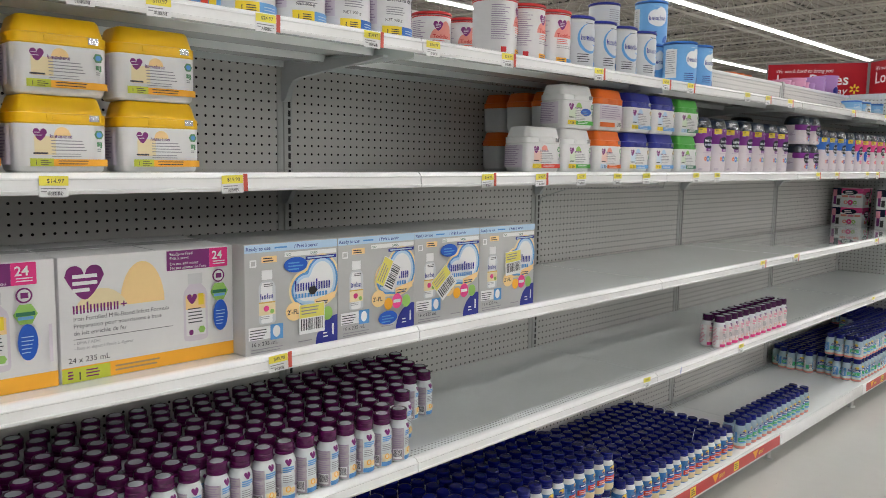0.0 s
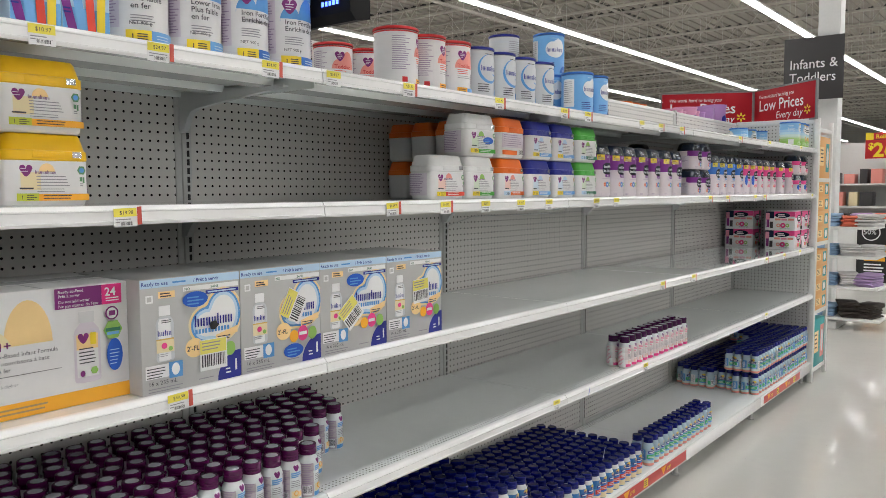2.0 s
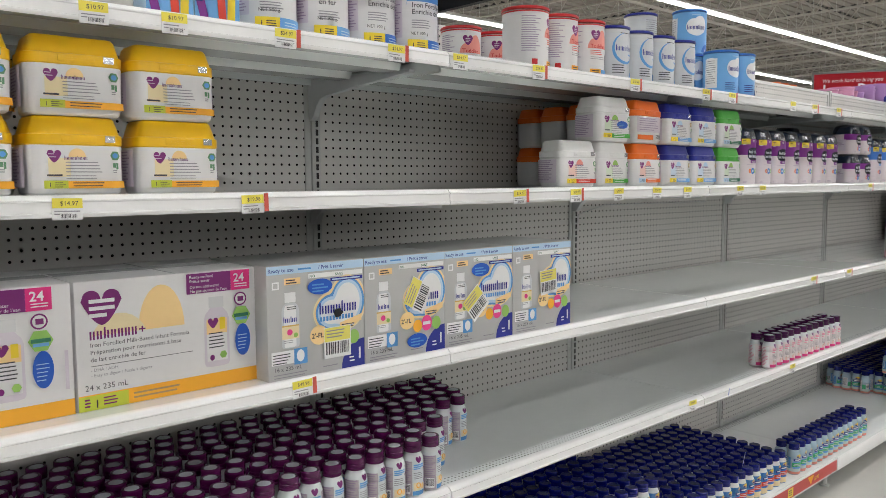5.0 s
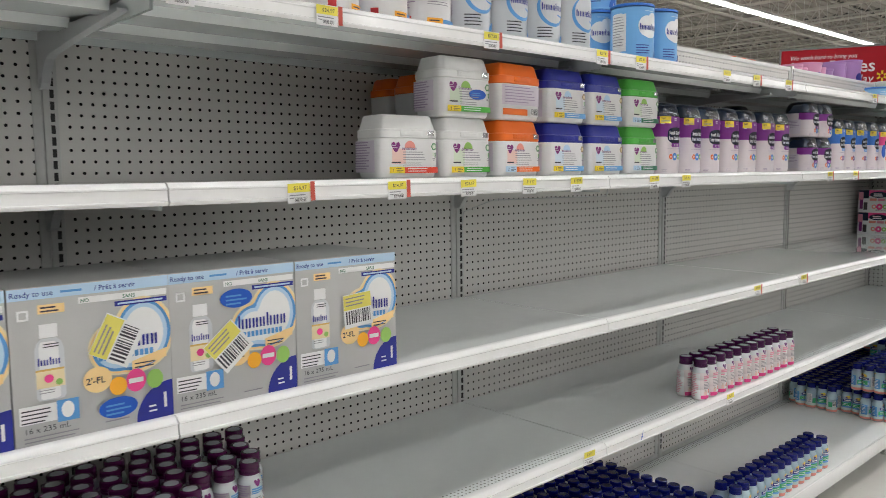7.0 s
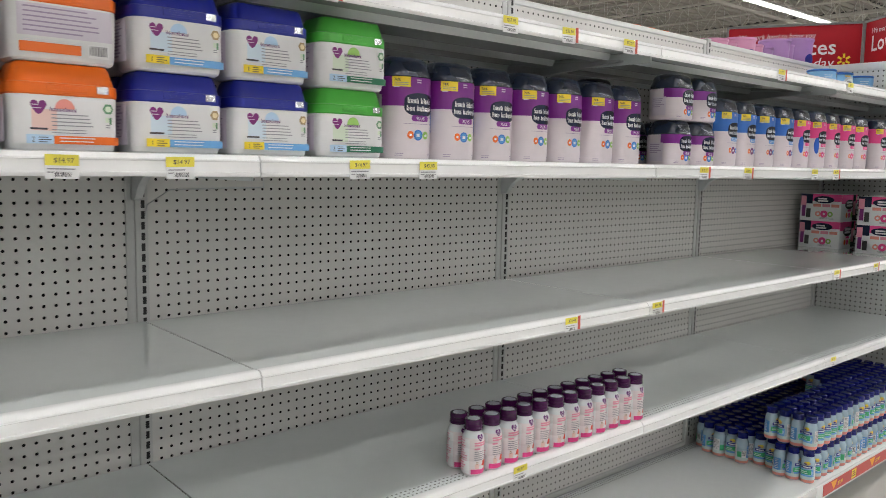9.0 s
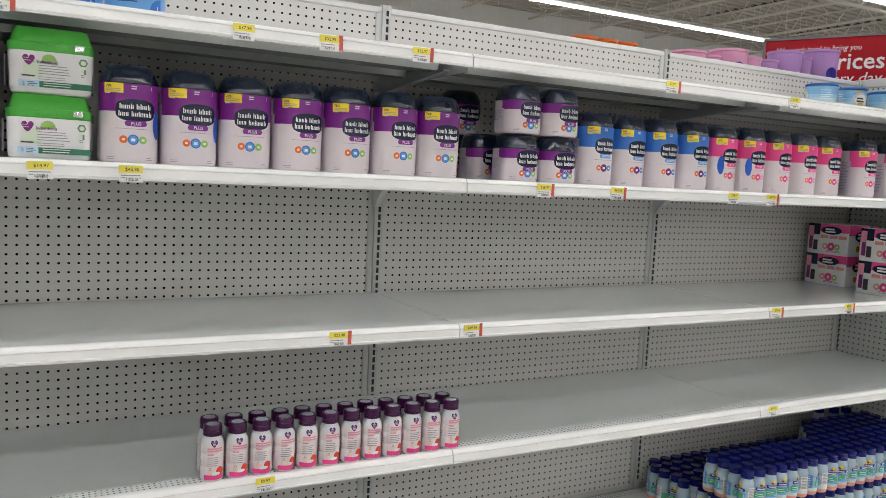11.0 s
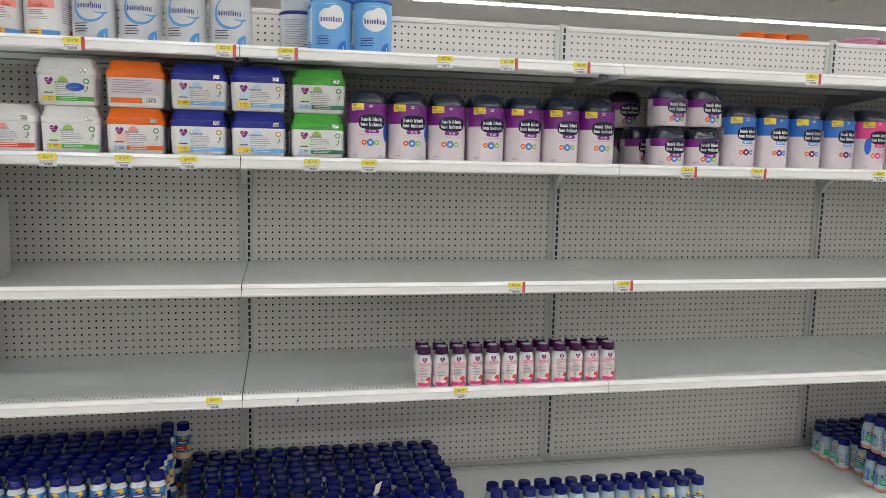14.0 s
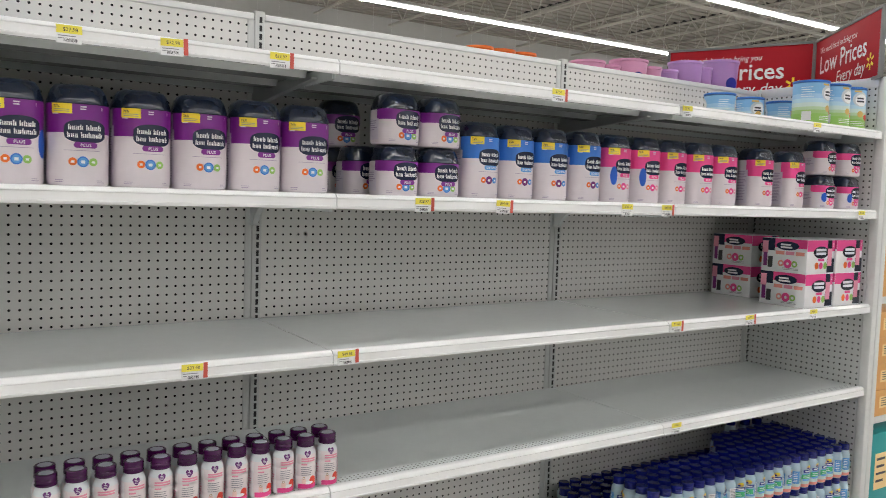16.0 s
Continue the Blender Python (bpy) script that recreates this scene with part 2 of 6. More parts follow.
def prism(bm, pts, axis, a, b, mi=0):
    """A profile of (p, q) points drawn out from a to b along an axis: y takes (x, z), x takes (y, z), z takes (x, y)."""
    def at(p, q, s):
        return {"y": (p, s, q), "x": (s, p, q), "z": (p, q, s)}[axis]
    lo, hi = [bm.verts.new(at(*p, a)) for p in pts], [bm.verts.new(at(*p, b)) for p in pts]
    n = len(pts)
    fs = [bm.faces.new((lo[i], lo[(i + 1) % n], hi[(i + 1) % n], hi[i])) for i in range(n)]
    fs += [bm.faces.new(lo[::-1]), bm.faces.new(hi)]
    for f in fs:
        f.material_index = mi
    bmesh.ops.recalc_face_normals(bm, faces=fs)
    return bm


class Foot:
    """A closed outline seen from above; s runs round it from the middle of its front (+x), towards +y."""

    def __init__(self, w, d, r, seg=5):
        r = min(r, w / 2, d / 2)
        pts = [(d / 2, 0.0)]
        for cx, cy, a0 in ((d / 2 - r, w / 2 - r, 0), (-d / 2 + r, w / 2 - r, 90), (-d / 2 + r, -w / 2 + r, 180), (d / 2 - r, -w / 2 + r, 270)):
            for k in range(seg + 1):
                a = radians(a0 + 90 * k / seg)
                p = (cx + r * math.cos(a), cy + r * math.sin(a))
                if math.dist(p, pts[-1]) > 1e-5 and math.dist(p, pts[0]) > 1e-5:
                    pts.append(p)
        self.p = np.array(pts)
        nxt = np.roll(self.p, -1, axis=0)
        self.step = np.linalg.norm(nxt - self.p, axis=1)
        self.cum = np.concatenate([[0], np.cumsum(self.step)])
        t = (nxt - np.roll(self.p, 1, axis=0))
        t /= np.linalg.norm(t, axis=1)[:, None]
        self.n = np.stack([t[:, 1], -t[:, 0]], axis=1)
        self.flat = r < 0.012

    def at(self, s, off=0.0):
        s = s % self.cum[-1]
        i = min(int(np.searchsorted(self.cum, s, side="right")) - 1, len(self.p) - 1)
        f = (s - self.cum[i]) / self.step[i]
        j = (i + 1) % len(self.p)
        q = self.p[i] * (1 - f) + self.p[j] * f
        n = self.n[i] * (1 - f) + self.n[j] * f
        if self.flat and abs(s) < self.cum[1] * 0.98:
            n = np.array([1.0, 0.0])
        return q + n / np.linalg.norm(n) * off

    def loft(self, bm, prof, mi=0, caps=(True, True), mats=None):
        """prof: (z, inset) from bottom to top."""
        rings = [[bm.verts.new((*(self.p[i] - self.n[i] * ins), z)) for i in range(len(self.p))] for z, ins in prof]
        n = len(self.p)
        for k in range(len(rings) - 1):
            for i in range(n):
                f = bm.faces.new((rings[k][i], rings[k][(i + 1) % n], rings[k + 1][(i + 1) % n], rings[k + 1][i]))
                f.material_index = mats[k] if mats else mi
        if caps[0]:
            bm.faces.new(rings[0][::-1]).material_index = mats[0] if mats else mi
        if caps[1]:
            bm.faces.new(rings[-1]).material_index = mats[-1] if mats else mi
        return bm


def lathe(bm, prof, seg=14, mats=None, caps=(True, True), cx=0.0, cy=0.0):
    rings = [[bm.verts.new((cx + r * math.cos(2 * math.pi * i / seg), cy + r * math.sin(2 * math.pi * i / seg), z)) for i in range(seg)] for z, r in prof]
    for k in range(len(rings) - 1):
        for i in range(seg):
            bm.faces.new((rings[k][i], rings[k][(i + 1) % seg], rings[k + 1][(i + 1) % seg], rings[k + 1][i])).material_index = mats[k] if mats else 0
    if caps[0]:
        bm.faces.new(rings[0][::-1]).material_index = mats[0] if mats else 0
    if caps[1]:
        bm.faces.new(rings[-1]).material_index = mats[-1] if mats else 0
    return bm


TEXT = {}


def text_shape(s, bold=0.0):
    """Points and faces of a line of the built-in font, 1 high, starting at 0."""
    if (s, bold) not in TEXT:
        cu = bpy.data.curves.new("letters", "FONT")
        cu.body, cu.size, cu.resolution_u, cu.offset = s, 1.0, 2, bold
        ob = new("letters", cu)
        me = bpy.data.meshes.new_from_object(ob.evaluated_get(bpy.context.evaluated_depsgraph_get()))
        TEXT[s, bold] = ([(v.co.x, v.co.y) for v in me.vertices], [tuple(p.vertices) for p in me.polygons])
        bpy.data.objects.remove(ob)
        bpy.data.curves.remove(cu)
        bpy.data.meshes.remove(me)
    return TEXT[s, bold]


class Print:
    """Ink and stickers laid on an outline's skin: u along it from the front's middle, v up."""

    def __init__(self, foot, lift=0.0006):
        self.foot, self.off, self.bm, self.names = foot, lift, bmesh.new(), []

    def _m(self, name):
        if name not in self.names:
            self.names.append(name)
        return self.names.index(name)

    def _v(self, u, v):
        x, y = self.foot.at(u, self.off)
        return self.bm.verts.new((x, y, v))

    def strip(self, us, lo, hi, m):
        k = self._m(m)
        cols = [(self._v(u, a), self._v(u, b)) for u, a, b in zip(us, lo, hi)]
        for (a, b), (c, d) in zip(cols, cols[1:]):
            self.bm.faces.new((a, c, d, b)).material_index = k
        self.off += 0.0002
        return self

    def _us(self, u0, u1, step=0.004):
        n = max(1, int(abs(u1 - u0) / step + 0.5)) if not self.foot.flat else 1
        return [u0 + (u1 - u0) * i / n for i in range(n + 1)]

    def rect(self, u0, v0, u1, v1, m, slant=0.0):
        us = self._us(u0, u1)
        return self.strip(us, [v0 + slant * (u - u0) for u in us], [v1 + slant * (u - u0) for u in us], m)

    def oval(self, u, v, ru, rv, m, n=12, a0=180.0, a1=0.0):
        n = n if self.foot.flat else max(n, int(3.2 * ru / 0.0035))
        an = [radians(a0 + (a1 - a0) * i / n) for i in range(n + 1)]
        return self.strip([u + ru * math.cos(a) for a in an], [v - rv * math.sin(a) for a in an], [v + rv * math.sin(a) for a in an], m)

    def pill(self, u0, v0, u1, v1, m, n=5):
        c, r = (v0 + v1) / 2, (v1 - v0) / 2
        q = min(r, (u1 - u0) / 2)
        cap = [math.pi / 2 * k / n for k in range(n + 1)]
        inner = [u for u in self._us(u0 + q, u1 - q, 0.004) if u0 + q < u < u1 - q]
        us = [u0 + q - q * math.cos(a) for a in cap] + inner + [u1 - q + q * math.sin(a) for a in cap]
        hh = [r * math.sin(a) for a in cap] + [r] * len(inner) + [r * math.cos(a) for a in cap]
        return self.strip(us, [c - h for h in hh], [c + h for h in hh], m)

    def ring(self, u, v, ru, rv, w, m, n=10):
        """An open ring w thick."""
        base = self.off
        an = [math.pi * (1 - i / n) for i in range(n + 1)]
        us = [u + ru * math.cos(a) for a in an]
        out = [rv * math.sin(a) for a in an]
        inn = [(rv - w) * math.sqrt(max(0.0, 1 - (ru * math.cos(a) / (ru - w)) ** 2)) for a in an]
        self.strip(us, [v + q for q in inn], [v + q for q in out], m)
        self.off = base
        return self.strip(us, [v - q for q in out], [v - q for q in inn], m)

    def word(self, u0, v, u1, h, m, tall=()):
        """A wordmark drawn as a row of plain upright bars; tall: places along it, 0 to 1, of taller bars."""
        base = self.off
        n = max(3, round((u1 - u0) / (0.62 * h)))
        step = (u1 - u0) / n
        high = {round(t * (n - 1)) for t in tall}
        for i in range(n):
            a = u0 + step * i
            top = h if i in high else h * 0.72
            for p, q, hi in ((0.08, 0.34, top), (0.54, 0.8, h * 0.72)):
                self.off = base
                self.rect(a + step * p, v, a + step * q, v + hi, m)
        self.off = base + 0.0002
        return self

    def cloud(self, lobes, g, m, n=28):
        """One outline round several ovals (u, v, ru, rv), each grown by g."""
        lobes = [(u, v, ru + g, rv + g) for u, v, ru, rv in lobes]
        a, b = min(q[0] - q[2] for q in lobes), max(q[0] + q[2] for q in lobes)
        us = [(a + b) / 2 - (b - a) / 2 * math.cos(math.pi * i / n) for i in range(n + 1)]
        lo, hi = [], []
        for x in us:
            w = [(v, rv * math.sqrt(max(0.0, 1 - ((x - u) / ru) ** 2))) for u, v, ru, rv in lobes if abs(x - u) <= ru * 1.0001]
            lo.append(min(v - h for v, h in w))
            hi.append(max(v + h for v, h in w))
        return self.strip(us, lo, hi, m)

    def dome(self, u, v, ru, rv, m, n=10):
        n = n if self.foot.flat else max(n, int(3.2 * ru / 0.0035))
        an = [math.pi * (1 - i / n) for i in range(n + 1)]
        return self.strip([u + ru * math.cos(a) for a in an], [v] * (n + 1), [v + rv * math.sin(a) for a in an], m)

    def heart(self, u, v, r, m, n=16):
        us = [-1 + 2 * i / n for i in range(n + 1)]
        hi = [0.55 * math.sqrt(max(0, 1 - (2 * abs(a) - 1) ** 2)) + 0.25 for a in us]
        lo = [-1.0 + 1.25 * abs(a) ** 1.7 for a in us]
        return self.strip([u + r * a for a in us], [v + r * b for b in lo], [v + r * b for b in hi], m)

    def hexagon(self, u, v, r, m):
        return self.strip([u - r, u - r / 2, u + r / 2, u + r], [v, v - r * 0.87, v - r * 0.87, v], [v, v + r * 0.87, v + r * 0.87, v], m)

    def corner(self, u, v, r, m, n=8):
        """A quarter disc whose square corner is at (u, v), to the lower right."""
        an = [radians(180 - 90 * i / n) for i in range(n + 1)]
        return self.strip([u + r * math.cos(a) for a in an], [v] * (n + 1), [v + r * math.sin(a) for a in an], m)

    def bars(self, u0, v, u1, m, rows=3, gap=0.006, h=0.0022, seed=0):
        rnd = random.Random(seed)
        for i in range(rows):
            self.rect(u0, v - i * gap, u0 + (u1 - u0) * rnd.uniform(0.65, 1.0), v - i * gap + h, m)
        return self

    def text(self, s, u, v, h, m, bold=0.0, wide=0.0, slant=0.0):
        pts, faces = text_shape(s, bold)
        k = self._m(m)
        w = max(p[0] for p in pts) if pts else 1
        sx = wide / w if wide else h
        vs = [self._v(u + (x + slant * y) * sx, v + y * h) for x, y in pts]
        for f in faces:
            self.bm.faces.new([vs[i] for i in f]).material_index = k
        self.off += 0.0002
        return self

    def barcode(self, u0, v0, u1, v1, seed=0, bar="ink", base="print_white"):
        self.rect(u0, v0, u1, v1, base)
        rnd = random.Random(seed)
        u = u0 + (u1 - u0) * 0.06
        while u < u1 - (u1 - u0) * 0.08:
            w = (u1 - u0) * rnd.choice((0.02, 0.035, 0.05))
            self.rect(u, v0 + (v1 - v0) * 0.2, u + w, v1 - (v1 - v0) * 0.06, bar)
            self.off -= 0.0002
            u += w + (u1 - u0) * rnd.choice((0.025, 0.04))
        self.off += 0.0002
        return self

    def mesh(self, name):
        return mesh_of(self.bm, name, [M[n] for n in self.names], smooth=35)

    def turned(self, angle, u, v, start):
        """Turns all that was laid since vertex start about (u, v) on a flat front."""
        self.bm.verts.ensure_lookup_table()
        c, s = math.cos(radians(angle)), math.sin(radians(angle))
        for p in list(self.bm.verts)[start:]:
            dy, dz = p.co.y - u, p.co.z - v
            p.co.y, p.co.z = u + c * dy - s * dz, v + s * dy + c * dz
        return self


def empty(name, label, category, group="", kind=""):
    return tagged(new(name), label, category, group, kind)


# ---- shell of the store ----
XW, XE, YS, YN = -17.0, 24.0, -14.0, 58.0
thing("floor", boxed(XW, XE, YS, YN, -0.2, 0.0), M["floor"], "polished pale grey store floor with scuffs", "floor", kind="structure", smooth=0)
for nm, a in (("wall_west", (XW - 0.2, XW, YS, YN, 0.0, CEIL)), ("wall_east", (XE, XE + 0.2, YS, YN, 0.0, CEIL)),
              ("wall_south", (XW, XE, YS - 0.2, YS, 0.0, CEIL)), ("wall_north", (XW, XE, YN, YN + 0.2, 0.0, CEIL))):
    thing(nm, boxed(*a), M["wall"], "plain off-white painted store wall", "wall", kind="structure", smooth=0)


def make_ceiling():
    """Ribbed roof deck with open-web joists along x and two girders along y, in one mesh."""
    bm = bmesh.new()
    box(bm, XW, XE, YS, YN, CEIL, CEIL + 0.15)
    x = XW + 0.1
    while x < XE - 0.2:
        box(bm, x, x + 0.16, YS, YN, CEIL - 0.03, CEIL - 0.002)
        x += 0.3
    return thing("ceiling", bm, M["deck"], "open painted steel roof deck with ribs", "ceiling", kind="structure", smooth=0)


make_ceiling()


def joist_mesh(x0, x1, depth, step, zt, flute_shade=True):
    bm = bmesh.new()
    for z in (zt, zt - depth):
        box(bm, x0, x1, -0.035, -0.008, z - 0.04, z)
        box(bm, x0, x1, 0.008, 0.035, z - 0.04, z)
    n = int((x1 - x0) / step)
    for i in range(n):
        xa = x0 + i * step
        for a, b in (((xa, zt - 0.02), (xa + step / 2, zt - depth - 0.02)), ((xa + step / 2, zt - depth - 0.02), (xa + step, zt - 0.02))):
            dx, dz = b[0] - a[0], b[1] - a[1]
            ln = math.hypot(dx, dz)
            mtx = Matrix.Translation(((a[0] + b[0]) / 2, 0, (a[1] + b[1]) / 2)) @ Matrix.Rotation(-math.atan2(dz, dx), 4, "Y") @ Matrix.Diagonal((ln, 0.018, 0.018, 1))
            bmesh.ops.create_cube(bm, size=1.0, matrix=mtx)
    # shade in the deck flutes' open ends above the top chord, as charcoal boxes
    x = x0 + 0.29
    while flute_shade and x < x1 - 0.3:
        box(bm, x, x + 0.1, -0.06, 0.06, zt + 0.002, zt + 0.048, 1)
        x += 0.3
    return mesh_of(bm, "roof_joist", [M["joist"], M["charcoal"]], 0)


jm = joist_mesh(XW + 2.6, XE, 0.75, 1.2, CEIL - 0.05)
jn = joist_mesh(XW + 2.6, XE, 0.75, 1.2, CEIL - 0.05, False)
y, k = YS + 0.9, 0
while y < YN - 0.5:
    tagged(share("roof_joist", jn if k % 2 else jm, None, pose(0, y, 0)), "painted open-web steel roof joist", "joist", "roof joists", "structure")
    y, k = y + 1.85, k + 1
gm = joist_mesh(YS, YN, 1.1, 1.8, CEIL - 0.06)
for x in (-7.8, 3.2):
    tagged(share("roof_girder", gm, None, pose(x, 0, 0, 0, 0, 90)), "deep painted steel roof girder", "girder", "roof girders", "structure")


def make_lamps():
    """Rows of strip lights along y, hung at LAMPZ; each tray with one glowing tube."""
    bm = bmesh.new()
    prism(bm, [(-0.075, 0.0), (-0.085, 0.025), (-0.03, 0.075), (0.03, 0.075), (0.085, 0.025), (0.075, 0.0), (0.06, 0.012), (-0.06, 0.012)], "y", 0.004, 1.216)
    for yy in (0.2, 1.0):
        box(bm, -0.0015, 0.0015, yy - 0.0015, yy + 0.0015, 0.075, CEIL - LAMPZ)
    tray = mesh_of(bm, "strip_light", M["white_metal"], 30)
    bm = bmesh.new()
    prism(bm, [(-0.062, 0.0115)] + [(0.066 * math.cos(a), -0.002 + 0.033 * math.sin(a)) for a in np.linspace(-math.pi, 0, 9)] + [(0.062, 0.0115)], "y", 0.03, 1.19)
    tube = mesh_of(bm, "lens", M["lamp"], 60)
    # rows from 10.9 on are unseen, added to brighten the shelf interiors
    for x in (-12.8, -9.45, -6.1, -2.65, 0.75, 4.1, 7.5, 10.9, 14.3, 17.7, 21.1):
        for i in range(50 if -11 < x < 0 else 28):
            t = tagged(share("strip_light", tray, None, pose(x, -9.0 + 1.22 * i, LAMPZ)), "white hanging fluorescent strip light, switched on", "ceiling light", "rows of strip lights")
            share("lens", tube, t, label="glowing white wrap-round lens")


make_lamps()


# ---- the gondola ----
gondola = empty("gondola_shelving", "long grey steel supermarket shelving with pegboard back, partly empty", "shelving")


def price_channel_profile(z):
    return [(-0.024, z), (-0.010, z + 0.001), (-0.004, z - 0.001), (-0.001, z - 0.006), (0.001, z - 0.008), (0.0038, z - 0.0085), (0.0038, z - 0.0105), (0.0018, z - 0.012), (0.0026, z - 0.029), (0.0048, z - 0.03), (0.0048, z - 0.033), (0.001, z - 0.037), (-0.004, z - 0.035), (-0.008, z - 0.01)]


def shelf_part(k, z, y0, y1, deep=True):
    g = 0.002
    bm = bmesh.new()
    prism(bm, [(BACK + 0.012, z), (-0.0235, z), (-0.0235, z - 0.03), (-0.03, z - 0.03), (-0.03, z - 0.012), (BACK + 0.018, z - 0.012), (BACK + 0.018, z - 0.03), (BACK + 0.012, z - 0.03)], "y", y0 + g, y1 - g)
    # stiffening channels under the tray
    for xc in (-0.19, -0.40):
        prism(bm, [(xc - 0.035, z - 0.012), (xc - 0.028, z - 0.03), (xc + 0.028, z - 0.03), (xc + 0.035, z - 0.012)], "y", y0 + 0.02, y1 - 0.02)
    # folded side lips, so that the joint is a deep slot
    for ye in (y0 + g, y1 - g - 0.0015):
        box(bm, BACK + 0.02, -0.031, ye, ye + 0.0015, z - 0.045, z - 0.0125)
    # charcoal filler puts the joint's shade into colour; the slot itself is empty
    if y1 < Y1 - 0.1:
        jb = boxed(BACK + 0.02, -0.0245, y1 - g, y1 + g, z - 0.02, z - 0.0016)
    sh = part("shelf", bm, M["shelf" if k == 4 else "shelf_plain"], gondola, smooth=0)
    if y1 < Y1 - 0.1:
        part("joint_shade", jb, M["charcoal"], sh, "dark filler painted as the shade in the joint between two shelves", smooth=0)
    bm = bmesh.new()
    prism(bm, price_channel_profile(z + 0.001), "y", y0 + 0.0015, y1 - 0.0015)
    ch = part("price_channel", bm, M["channel"], sh, "glossy white plastic price channel", smooth=50)
    return sh


def bracket_bm(z, y):
    bm = bmesh.new()
    small = [(BACK + 0.004, z - 0.013), (BACK + 0.2, z - 0.031), (BACK + 0.2, z - 0.034), (BACK + 0.08, z - 0.05), (BACK + 0.05, z - 0.07), (BACK + 0.028, z - 0.1), (BACK + 0.004, z - 0.105)]
    prism(bm, small if z < 1.6 else [(BACK + 0.004, z - 0.013), (-0.12, z - 0.031), (-0.12, z - 0.036), (-0.35, z - 0.052), (BACK + 0.09, z - 0.065), (BACK + 0.065, z - 0.072), (BACK + 0.045, z - 0.09), (BACK + 0.03, z - 0.118), (BACK + 0.018, z - 0.128), (BACK + 0.004, z - 0.13)], "y", y - 0.022, y - 0.004)
    return bm


NB = 6
for i in range(NB):
    ya, yb = Y0 + i * BAY, Y0 + (i + 1) * BAY
    for k, z in SHELF.items():
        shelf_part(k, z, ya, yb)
    # base deck with its front lip
    bm = bmesh.new()
    prism(bm, [(BACK + 0.01, DECK), (-0.012, DECK), (-0.003, DECK - 0.004), (0.0, DECK - 0.012), (0.0, DECK - 0.075), (-0.006, DECK - 0.08), (-0.012, DECK - 0.075), (-0.012, DECK - 0.02), (BACK + 0.01, DECK - 0.02)], "y", ya + 0.001, yb - 0.001)
    part("base_deck", bm, M["base_deck"], gondola, smooth=30)
    bm = bmesh.new()
    box(bm, -0.004, 0.0035, ya + 0.002, yb - 0.002, DECK - 0.074, DECK - 0.01, bevel=0.0015)
    part("price_channel", bm, M["channel"], gondola, "white base price channel")
    # back panels, three to a bay, with a rolled rail between
    bm = bmesh.new()
    box(bm, BACK - 0.012, BACK, ya + 0.0157, yb - 0.0157, DECK + 0.02, TOP - 0.02)
    part("back_panel", bm, M["peg"], gondola, "grey perforated steel back panel", smooth=0)
    bm = bmesh.new()
    box(bm, BACK - 0.016, BACK + 0.004, ya + 0.016, yb - 0.016, TOP - 0.019, TOP, bevel=0.003)
    part("top_rail", bm, M["white_metal"], gondola)
    bm = bmesh.new()
    box(bm, BACK - 0.012, BACK + 0.006, ya + 0.016, yb - 0.016, DECK, DECK + 0.019, bevel=0.003)
    part("bottom_rail", bm, M["steel"], gondola)
for i in range(NB + 1):
    yy = Y0 + i * BAY
    bm = bmesh.new()
    box(bm, BACK - 0.02, BACK + 0.008, yy - 0.0155, yy + 0.0155, 0.0, TOP + 0.008, bevel=0.003)
    up = part("upright", bm, M["steel"], gondola)
    if i:
        part("panel_trim", boxed(BACK - 0.006, BACK + 0.0035, yy - 0.036, yy - 0.0157, DECK + 0.02, TOP - 0.0195, bevel=0.001), M["steel"], up, "smooth steel edge of the back panel")
    bm = bmesh.new()
    z = DECK + 0.04
    while z < TOP - 0.01:
        box(bm, BACK + 0.0085, BACK + 0.0092, yy - 0.002, yy + 0.0065, z, z + 0.018)
        z += 0.0254
    tagged(part("slot_strip", bm, M["black"], up, smooth=0), "strip of dark punched slots", kind="stuff")
    if i < NB:
        for k, z in SHELF.items():
            part("bracket", bracket_bm(z, yy), M["bracket"], gondola, "grey steel shelf bracket", smooth=0)
    bm = bmesh.new()
    lathe(bm, [(0.0, 0.022), (0.008, 0.022), (0.01, 0.012), (0.085, 0.012)], 12, cx=-0.055, cy=min(yy, Y1 - 0.03))
    part("foot", bm, M["steel"], gondola, "short levelling foot")
    bm = bmesh.new()
    box(bm, BACK + 0.01, -0.05, yy - 0.012, yy + 0.012, 0.085, DECK - 0.021) if i < NB else box(bm, BACK + 0.01, -0.05, yy - 0.028, yy - 0.004, 0.085, DECK - 0.021)
    part("base_arm", bm, M["bracket"], gondola, smooth=0)
# solid end frame with a perforated inner face
bm = bmesh.new()
box(bm, BACK + 0.012, -0.028, Y1 + 0.002, Y1 + 0.012, 0.09, TOP - 0.03)
part("end_panel", bm, M["peg_end"], gondola, "grey perforated end panel", smooth=0)
bm = bmesh.new()
box(bm, -0.026, 0.012, Y1 + 0.001, Y1 + 0.036, 0.0, TOP + 0.01, bevel=0.004)
part("end_post", bm, M["white_metal"], gondola, "white end post")
bm = bmesh.new()
box(bm, BACK, -0.027, Y1 + 0.001, Y1 + 0.036, TOP - 0.029, TOP + 0.01, bevel=0.004)
part("end_rail", bm, M["white_metal"], gondola)
# the far side of the same run: one upper shelf
bm = bmesh.new()
box(bm, -1.08, BACK - 0.022, Y0, Y1, 1.78, 1.8)
part("rear_shelf", bm, M["shelf_under"], gondola, smooth=0)
bm = bmesh.new()
box(bm, -1.08, BACK - 0.022, Y0, Y1, 0.02, 0.16)
part("rear_base", bm, M["shelf_under"], gondola, smooth=0)


# ---- price tags ----
FLAT = Foot(40.0, 0.01, 0.0)
